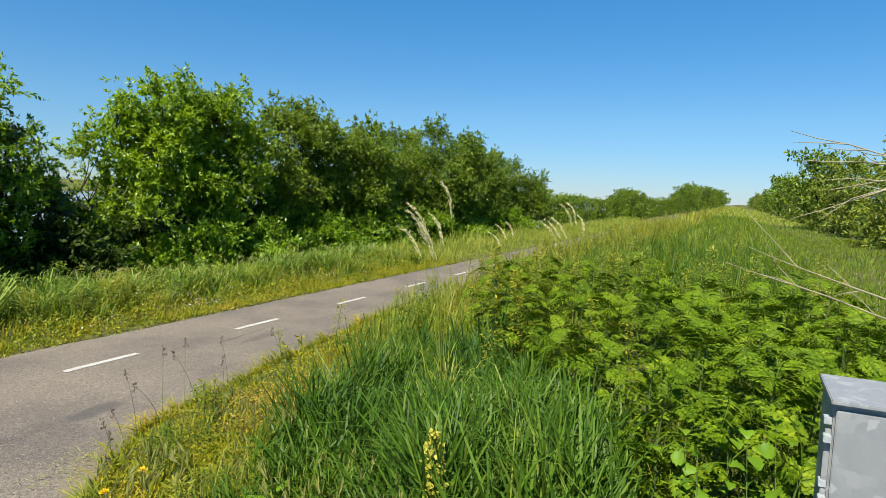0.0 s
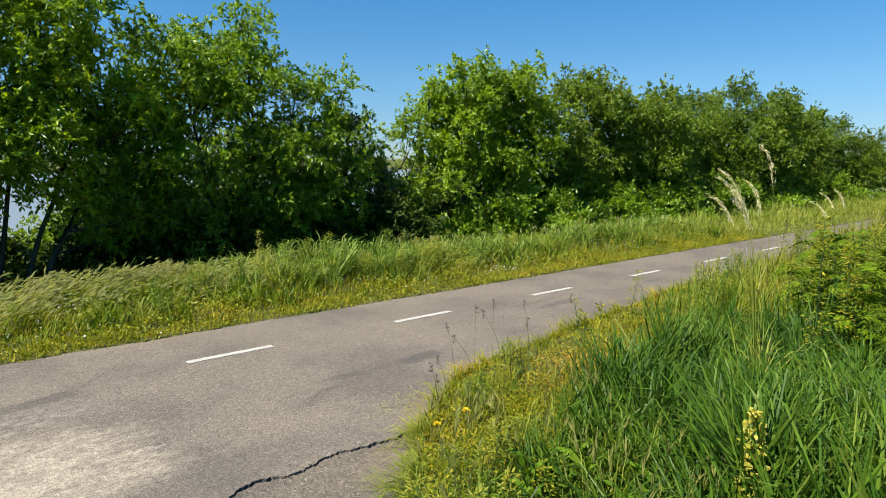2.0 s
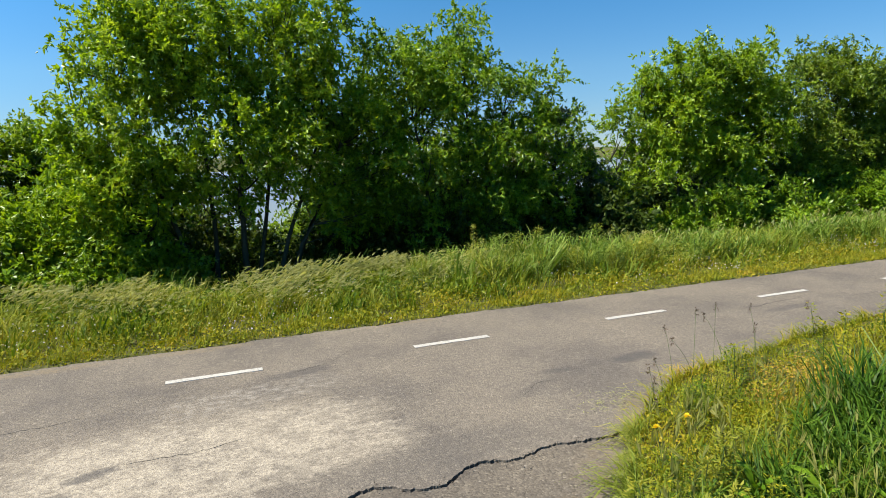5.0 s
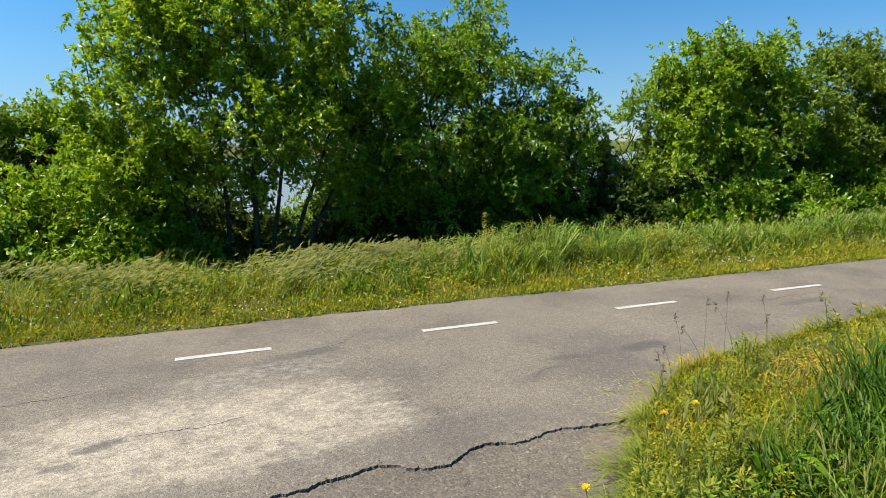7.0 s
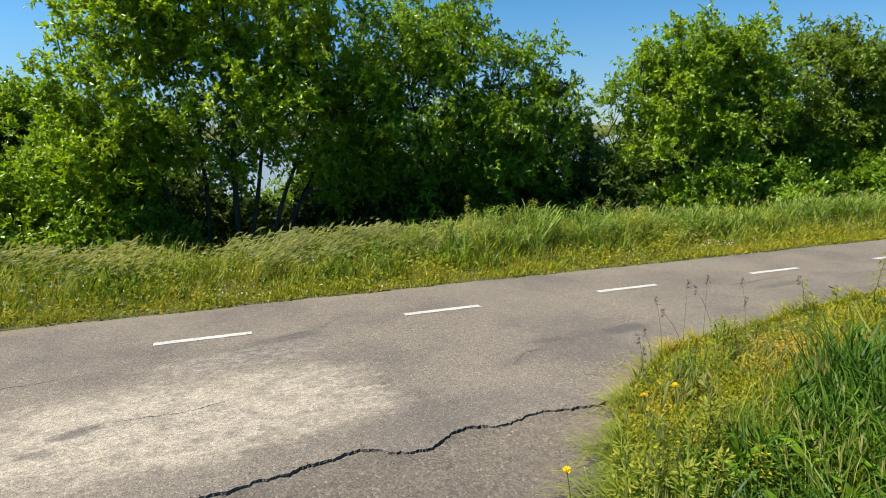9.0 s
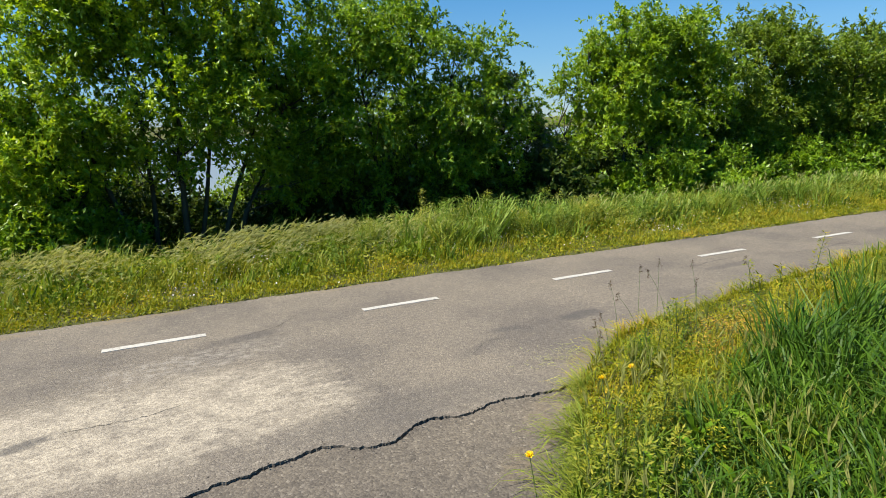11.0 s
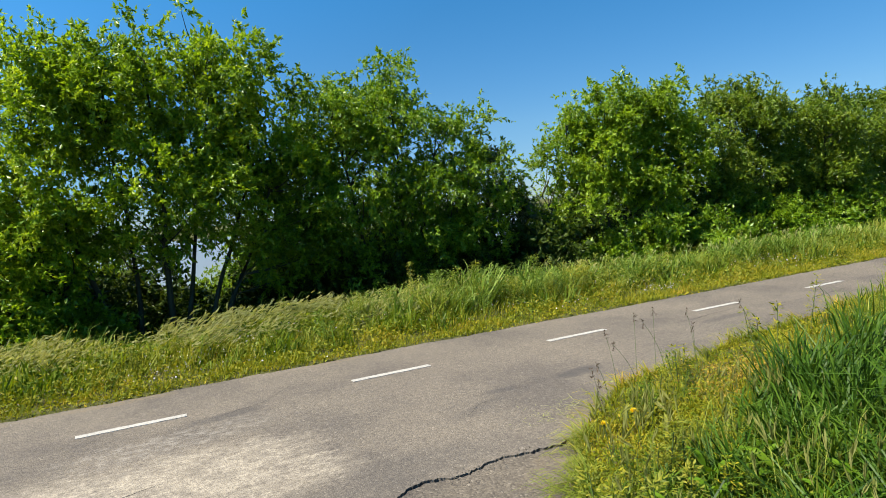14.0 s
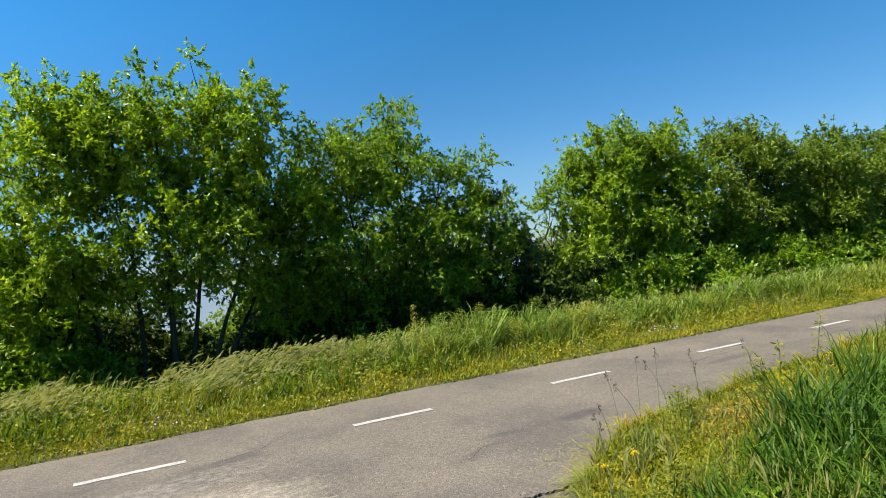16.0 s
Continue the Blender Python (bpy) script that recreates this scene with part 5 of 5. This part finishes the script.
plume_grass(8.1, 2.1, ((0.05, 0.15, 1.45), (0.0, 0.22, 1.35), (0.02, 0.02, 1.5)), 503)


def weed_stalk(x, y, high, seed, name="tall_weed", label="tall yellow-green leafy weed stalk", bush=1.0, mat=None, fine=1.0):
    r2 = np.random.default_rng(seed)
    ob = thing(name, standing(x, y), label, "plant", "tall weeds")
    t = np.linspace(0, 1, 7)
    lean = r2.normal(0, 0.05, 2)
    part("stem", stalk(np.column_stack([lean[0] * t, lean[1] * t, high * t - 0.02]), 0.005, 0.002, M_STEM), ob)
    k = int(170 * high * bush / fine ** 1.5)
    f = r2.uniform(0.15, 1.0, k)
    a = r2.uniform(0, 2 * np.pi, k)
    out = np.column_stack([np.cos(a), np.sin(a), r2.uniform(-0.2, 0.6, k)])
    c = np.column_stack([lean[0] * f, lean[1] * f, high * f]) + out * (0.07 * bush * (1.12 - f) ** 0.6 * r2.uniform(0, 1, k))[:, None]
    v, q = leaf_quads(c, unit(out + r2.normal(0, 0.3, (k, 3))), unit(np.cross(out, r2.normal(0, 0.3, (k, 3)) + (0, 0, 1))), fine * r2.uniform(0.03, 0.06, k), fine * r2.uniform(0.012, 0.022, k), 0.05)
    part("leaves", mesh_from("leaves", v, [q], mat or M_CLOVER), ob)
    return ob


for i, (x, y, high, bush) in enumerate(((5.30, 1.35, 1.42, 1.6), (5.45, 1.20, 1.2, 1.5), (3.9, 2.5, 0.72, 0.8), (4.4, 3.0, 0.5, 0.9), (6.5, 1.5, 1.1, 1.6), (5.9, 3.55, 0.62, 1.0), (5.2, 3.9, 0.34, 1.0), (6.1, 1.9, 0.9, 1.4), (7.6, 1.6, 1.2, 1.5), (5.0, 0.4, 1.1, 1.3), (4.6, 0.0, 1.0, 1.2))):
    weed_stalk(x, min(y, float(near_edge(x)) - 0.1), high, 600 + i, bush=bush)
pattern = [weed_stalk(9.0 + 0.3 * i, 2.6, hi, 660 + i, "tall_weed", "yellow-green bushy weed standing along the road", 1.7, m) for i, (hi, m) in enumerate(((0.75, M_CLOVER), (0.9, M_GRASS_PALE), (0.62, M_VERGE), (0.8, M_HEMLOCK)))]
r3 = np.random.default_rng(661)
for i in range(125):
    x = 5.6 + 10 * r3.uniform() ** 1.4
    y = r3.uniform(1.6, min(float(near_edge(x)) - 0.15, 2.2 + 0.35 * (x - 3.6)))
    copy_thing(pattern[i % 4], standing(x, y, 0.0, r3.uniform(0, 360), r3.uniform(0.55, 1.05) * (0.55 + 0.45 * min(1, (x - 4.6) / 3)) * (0.65 + 0.35 * float(smooth(0.1, 1.0, near_edge(x) - y)))))
low_weeds = [weed_stalk(2.6 + 0.25 * i, 2.7, hi, 670 + i, "low_weed", "small leafy yellow-green weed beside the ramp", 1.5, m, 0.6) for i, (hi, m) in enumerate(((0.30, M_CLOVER), (0.36, M_VERGE), (0.26, M_GRASS_FRESH)))]
for i in range(80):
    y = r3.uniform(-0.2, 3.7)
    x = float(verge_edge(y)) + r3.uniform(0.18, 1.3)
    if y < float(near_edge(x)) - 0.15:
        copy_thing(low_weeds[i % 3], standing(x, y, 0.02, r3.uniform(0, 360), r3.uniform(0.7, 1.3)))
for i in range(90):
    x = 10.5 + 22 * r3.uniform() ** 1.3
    copy_thing(pattern[(0, 1, 2, 0)[i % 4]], standing(x, r3.uniform(2.5, 4.0), 0.0, r3.uniform(0, 360), r3.uniform(0.75, 1.2)))
for i in range(60):
    x = 8.6 + 9 * r3.uniform() ** 1.4
    copy_thing(pattern[(1, 3, 0, 2, 1)[i % 5]], standing(x, r3.uniform(-2.0, 2.4), 0.0, r3.uniform(0, 360), r3.uniform(0.85, 1.45)))
leafy = [weed_stalk(4.0 + 0.35 * i, 8.5, hi, 680 + i, "verge_weed", "leafy green weed in the far verge", 3.2, m) for i, (hi, m) in enumerate(((0.62, M_GRASS_BLUE), (0.5, M_VERGE), (0.7, M_GRASS_PALE)))]
for i in range(260):
    x = r3.uniform(-6.5, 14)
    tallness = 0.5 + 0.45 * math.exp(-((x - 5.0) / 2.6) ** 2)
    copy_thing(leafy[i % 3], standing(x, r3.uniform(7.0, 9.1), 0.0, r3.uniform(0, 360), r3.uniform(0.6, 1.15) * tallness))
tuft_meshes = []
for i, m in enumerate((M_GRASS_BLUE, M_GRASS_PALE, M_GRASS_BLUE)):
    k = 110
    v, q, tr = blades(np.random.default_rng(690 + i), r3.normal(0, 0.11, (k, 2)), np.zeros(k), r3.uniform(0.25, 0.58, k), np.full(k, 0.016), np.full(k, 0.8), (0.1, 0.0))
    tuft_meshes.append(mesh_from("foliage", v, [q, tr], m))
for i in range(95):
    x = r3.uniform(2.4, 15) if i < 70 else r3.uniform(-6, 2.4)
    ob = thing("grass_tuft", standing(x, r3.uniform(7.5, 8.9), 0.0, r3.uniform(0, 360), r3.uniform(0.6, 1.15) * (1 if i < 70 else 0.75)), "broad-bladed pale green grass tuft on the far verge", "grass", "grass tufts on the verge")
    part("foliage", tuft_meshes[i % 3], ob)
p = clumped(r3, scatter(r3, 6500, 5.2, 18, 1.6, 4.1), 0.12, 24)
p = p[(p[:, 1] < 2.2 + 0.4 * (p[:, 0] - 3.6)) & (p[:, 1] < near_edge(p[:, 0]) - 0.12)]
meadow("tall_grass", 12, p, (0.26 + 0.26 * smooth(5, 8, p[:, 0])) * (0.6 + 0.4 * smooth(0.1, 1.0, near_edge(p[:, 0]) - p[:, 1])), 0.012, 0.6, M_GRASS_PALE, "tall yellowish grass along the near road edge", (0.1, 0.05))
for i, (x, y, high, bush) in enumerate(((3.5, 8.5, 0.85, 1.5), (3.7, 8.6, 0.6, 1.4), (6.4, 8.7, 0.7, 1.5), (8.9, 8.8, 0.75, 1.6), (9.2, 8.6, 0.6, 1.6), (11.5, 8.8, 0.7, 1.6), (7.6, 8.9, 0.7, 1.4))):
    weed_stalk(x, y, high, 640 + i, "tall_weed", "tall leafy weed standing in the far verge", bush, M_GRASS_PALE)


def thin_stalk(x, y, high, lx, ly, seed):
    r2 = np.random.default_rng(seed)
    ob = thing("grass_stalk", standing(x, y), "thin dry grass stalk with a dark seed head", "plant", "thin grass stalks")
    t = np.linspace(0, 1, 7)
    pts = np.column_stack([lx * t * t, ly * t * t, high * t - 0.02])
    part("stem", stalk(pts, 0.0022, 0.0012, M_STEM), ob)
    k = 26
    c = pts[-1] + np.column_stack([r2.normal(0, 0.008, (k, 2)), r2.uniform(-0.06, 0.02, k)])
    v, q = leaf_quads(c, unit(r2.normal(0, 0.5, (k, 3)) + (0.2, 0, 0.8)), unit(r2.normal(size=(k, 3))), np.full(k, 0.022), np.full(k, 0.008))
    part("seed_head", mesh_from("seed_head", v, [q], M_BROWN), ob, "brown seed head")


rng = np.random.default_rng(700)
for x, y, high in ((2.95, 3.25, 0.55), (3.35, 3.55, 0.58), (3.62, 3.60, 0.60), (2.55, 2.95, 0.40), (2.40, 2.85, 0.34), (3.75, 3.75, 0.48), (2.20, 2.60, 0.30), (3.15, 3.20, 0.46), (2.75, 3.10, 0.36), (4.2, 3.6, 0.5), (4.6, 3.2, 0.6), (3.5, 2.9, 0.55)):
    thin_stalk(x, min(y, float(near_edge(x)) - 0.06), high, rng.normal(-0.08, 0.12), rng.normal(0.02, 0.08), int(rng.integers(1e6)))


def dandelion(x, y, high):
    r2 = np.random.default_rng(int(x * 1000))
    ob = thing("dandelion", standing(x, y), "yellow dandelion in flower at the ramp's edge", "flower", "dandelions")
    t = np.linspace(0, 1, 5)
    part("stem", stalk(np.column_stack([0.05 * (1 - t), -0.02 * (1 - t), high * t]), 0.003, 0.0025, M_STEM), ob)
    k = 90
    a = r2.uniform(0, 2 * np.pi, k)
    e = r2.uniform(0.1, 1.1, k)
    d = np.column_stack([np.cos(a) * np.cos(e), np.sin(a) * np.cos(e), np.sin(e)])
    v, q = leaf_quads(np.tile([[0, 0, high]], (k, 1)), d, unit(np.cross(d, r2.normal(size=(k, 3)))), np.full(k, 0.028), np.full(k, 0.008))
    part("flower", mesh_from("flower", v, [q], M_YELLOW), ob, "yellow flower head")


for x, y, high in ((1.10, 1.74, 0.34), (2.15, 2.18, 0.33), (1.91, 2.17, 0.31), (1.35, 0.95, 0.3)):
    dandelion(x, y, high)


# ---------------------------------------------------------------- steel cabinet
def box_mesh(name, x0, x1, y0, y1, z0, z1, mat, bevel=0.004, slope=0.0):
    bm = bmesh.new()
    bmesh.ops.create_cube(bm, size=1)
    for v in bm.verts:
        v.co = Vector((x0 + (v.co.x + 0.5) * (x1 - x0), y0 + (v.co.y + 0.5) * (y1 - y0), z0 + (v.co.z + 0.5) * (z1 - z0)))
        if v.co.z > (z0 + z1) / 2:
            v.co.z += slope * (v.co.x - x0)
    bmesh.ops.bevel(bm, geom=bm.edges[:], offset=bevel, segments=2, affect="EDGES")
    me = bpy.data.meshes.new(name)
    bm.to_mesh(me)
    bm.free()
    me.materials.append(mat)
    return me


M_HINGE = plain_material("pale_zinc_hinge", (0.22, 0.24, 0.24), (0.33, 0.35, 0.35), 40, 0.6)
M_RED = plain_material("red_plastic", (0.65, 0.05, 0.02), (0.80, 0.10, 0.03), 40, 0.5)
cab = thing("steel_cabinet", standing(2.12, -0.97), "galvanised grey steel utility cabinet on the verge", "cabinet")
top = 1.30 - float(land(2.0, -0.97))
part("body", box_mesh("body", 0.02, 0.30, -0.58, -0.012, -0.1, top - 0.012, M_ZINC), cab)
part("lid", box_mesh("lid", -0.012, 0.32, -0.60, 0.0, top - 0.010, top + 0.004, M_ZINC, 0.003, 0.02), cab, "sloping spangled steel lid")
part("door", box_mesh("door", 0.0, 0.017, -0.575, -0.018, 0.02, top - 0.03, M_ZINC, 0.003), cab, "flat spangled steel door")
for z in (0.06, 0.115, 0.27, 0.32):
    part("hinge", box_mesh("hinge", -0.002 + 0.02 * (z in (0.06, 0.27)), 0.03 + 0.02 * (z in (0.06, 0.27)), -0.010, 0.012, top - z - 0.025, top - z, M_HINGE, 0.002), cab, "pale bright hinge")
part("hinge_rail", box_mesh("hinge_rail", 0.022, 0.036, -0.011, 0.006, top - 0.35, top - 0.10, M_ZINC, 0.002), cab)
part("tag", box_mesh("tag", 0.0, 0.018, -0.017, 0.004, top - 0.50, top - 0.43, M_RED, 0.002), cab, "small red plastic tag")


# ---------------------------------------------------------------- dead shrub
def dead_shrub(x, y):
    r2 = np.random.default_rng(800)
    ob = thing("dead_shrub", standing(x, y), "leafless pale dead shrub with long bare twigs", "shrub")
    g = float(land(x, y))
    trunk = np.array([(0, 0, -0.05), (0.02, 0.04, 0.8), (0.0, 0.1, 1.5), (-0.03, 0.16, 2.2), (-0.02, 0.2, 2.7)]) + (0, 0, 0)
    part("trunk", stalk(trunk, 0.022, 0.007, M_TWIG), ob)
    # foot height on the trunk, way out and height of the tip, then side twigs: where along it, way out and height of their tips
    for z0, y1, z1, thick, sides in ((2.02, 0.83, 2.22, 0.0050, ((0.72, 0.82, 2.17), (0.62, 0.70, 2.15), (0.50, 0.60, 2.14), (0.20, 0.42, 2.24))), (2.06, 0.78, 2.10, 0.0055, ((0.6, 0.60, 2.16),)), (2.14, 0.68, 1.98, 0.0045, ((0.7, 0.70, 2.02),)),
                                     (1.86, 0.58, 2.01, 0.0065, ((0.8, 0.55, 1.95),)), (2.16, 0.80, 1.86, 0.0050, ((0.5, 0.70, 1.86),)), (1.42, 0.95, 1.73, 0.0065, ((0.78, 0.97, 1.88), (0.50, 0.62, 1.55), (0.55, 0.66, 1.68))), (1.36, 1.04, 1.66, 0.0060, ((0.70, 0.90, 1.79), (0.66, 0.92, 1.62), (0.4, 0.60, 1.60)))):
        b = np.array([0, 0.1, z0 - g])
        e = np.array([-0.04, y1, z1 - g])
        t = np.linspace(0, 1, 8)[:, None]
        mid = (b + e) / 2 + np.array([0.02, 0, 0.015 * np.sign(z1 - z0)])
        pts = (1 - t) ** 2 * b + 2 * t * (1 - t) * mid + t ** 2 * e
        pts[1:-1] += r2.normal(0, 0.004, (6, 3))
        br = part("twig", stalk(pts, thick, 0.0014, M_TWIG), ob)
        for f, y2, z2 in sides:
            p0 = np.array([np.interp(f, t[:, 0], pts[:, i]) for i in range(3)])
            p1 = np.array([p0[0] + r2.normal(0, 0.03), y2, z2 - g])
            part("side_twig", stalk(np.array([p0, (p0 + p1) / 2 + r2.normal(0, 0.008, 3), p1]), 0.003, 0.001, M_TWIG), br)


dead_shrub(2.84, -1.66)


# ---------------------------------------------------------------- litter on the ramp
for x, y, turn, ln in ((1.92, 2.50, 10, 0.13), (1.72, 2.28, -12, 0.20), (2.9, 3.30, 60, 0.10), (1.55, 2.05, 35, 0.09)):
    t = np.linspace(0, 1, 5)
    r2 = np.random.default_rng(int(1000 * x))
    sv, sq = tubes([(np.column_stack([ln * (t - 0.5), r2.normal(0, 0.004, 5), 0.008 + 0 * t]), np.array([0.003, 0.006, 0.006, 0.005, 0.002]))], 5)
    stick = new("dry_stalk", mesh_from("dry_stalk", sv, [sq], M_TWIG, True))
    stick.matrix_basis = pose(x, y, -0.012 if x < 2.5 else 0.012, 0, 0, turn)
    tagged(stick, "short dry straw stalk lying on the asphalt", "stalk", "dry stalks")

# a dry patch among the clover, straw washed onto the asphalt, and one curled dead leaf
M_RUST = leaf_material("rusty_dry_moss", [(0.1, (0.30, 0.20, 0.03)), (0.5, (0.50, 0.32, 0.05)), (0.9, (0.62, 0.44, 0.10))], 0.25, 0.7, 3.0, 0.1)
rng = np.random.default_rng(910)
p = np.concatenate([rng.normal(0, 1, (1500, 2)) * (0.26, 0.16) + (4.08, 2.90), rng.normal(0, 1, (500, 2)) * (0.14, 0.10) + (3.4, 2.62)])
v, q = leaf_quads(np.column_stack([p, land(p[:, 0], p[:, 1]) + rng.uniform(0.02, 0.15, len(p))]), unit(rng.normal(size=(len(p), 3)) * (1, 1, 0.6)), unit(rng.normal(size=(len(p), 3)) * (1, 1, 0.5)), rng.uniform(0.015, 0.032, len(p)), rng.uniform(0.009, 0.016, len(p)))
stuff("dry_moss", v, [q], M_RUST, "rust-coloured dry patch among the clover")
p = rng.normal(0, 1, (260, 2)) * (0.17, 0.12) + (2.45, 3.22)
v, q = leaf_quads(np.column_stack([p, 0.008 + rng.uniform(0, 0.02, len(p))]), unit(rng.normal(size=(len(p), 3)) * (1, 1, 0.12)), unit(rng.normal(size=(len(p), 3)) * (1, 1, 0.2)), rng.uniform(0.03, 0.10, len(p)), np.full(len(p), 0.0035))
stuff("straw_litter", v, [q], M_STRAW, "dry straw scattered on the asphalt edge")
leaf = new("dead_leaf", broad_leaf_mesh("dead_leaf", 911, 0.11, 0.022, 0.1, M_STRAW))
leaf.matrix_basis = pose(2.92, 3.22, 0.14, 10, 25, 120)
tagged(leaf, "curled pale dead leaf caught in the verge weeds", "leaf")
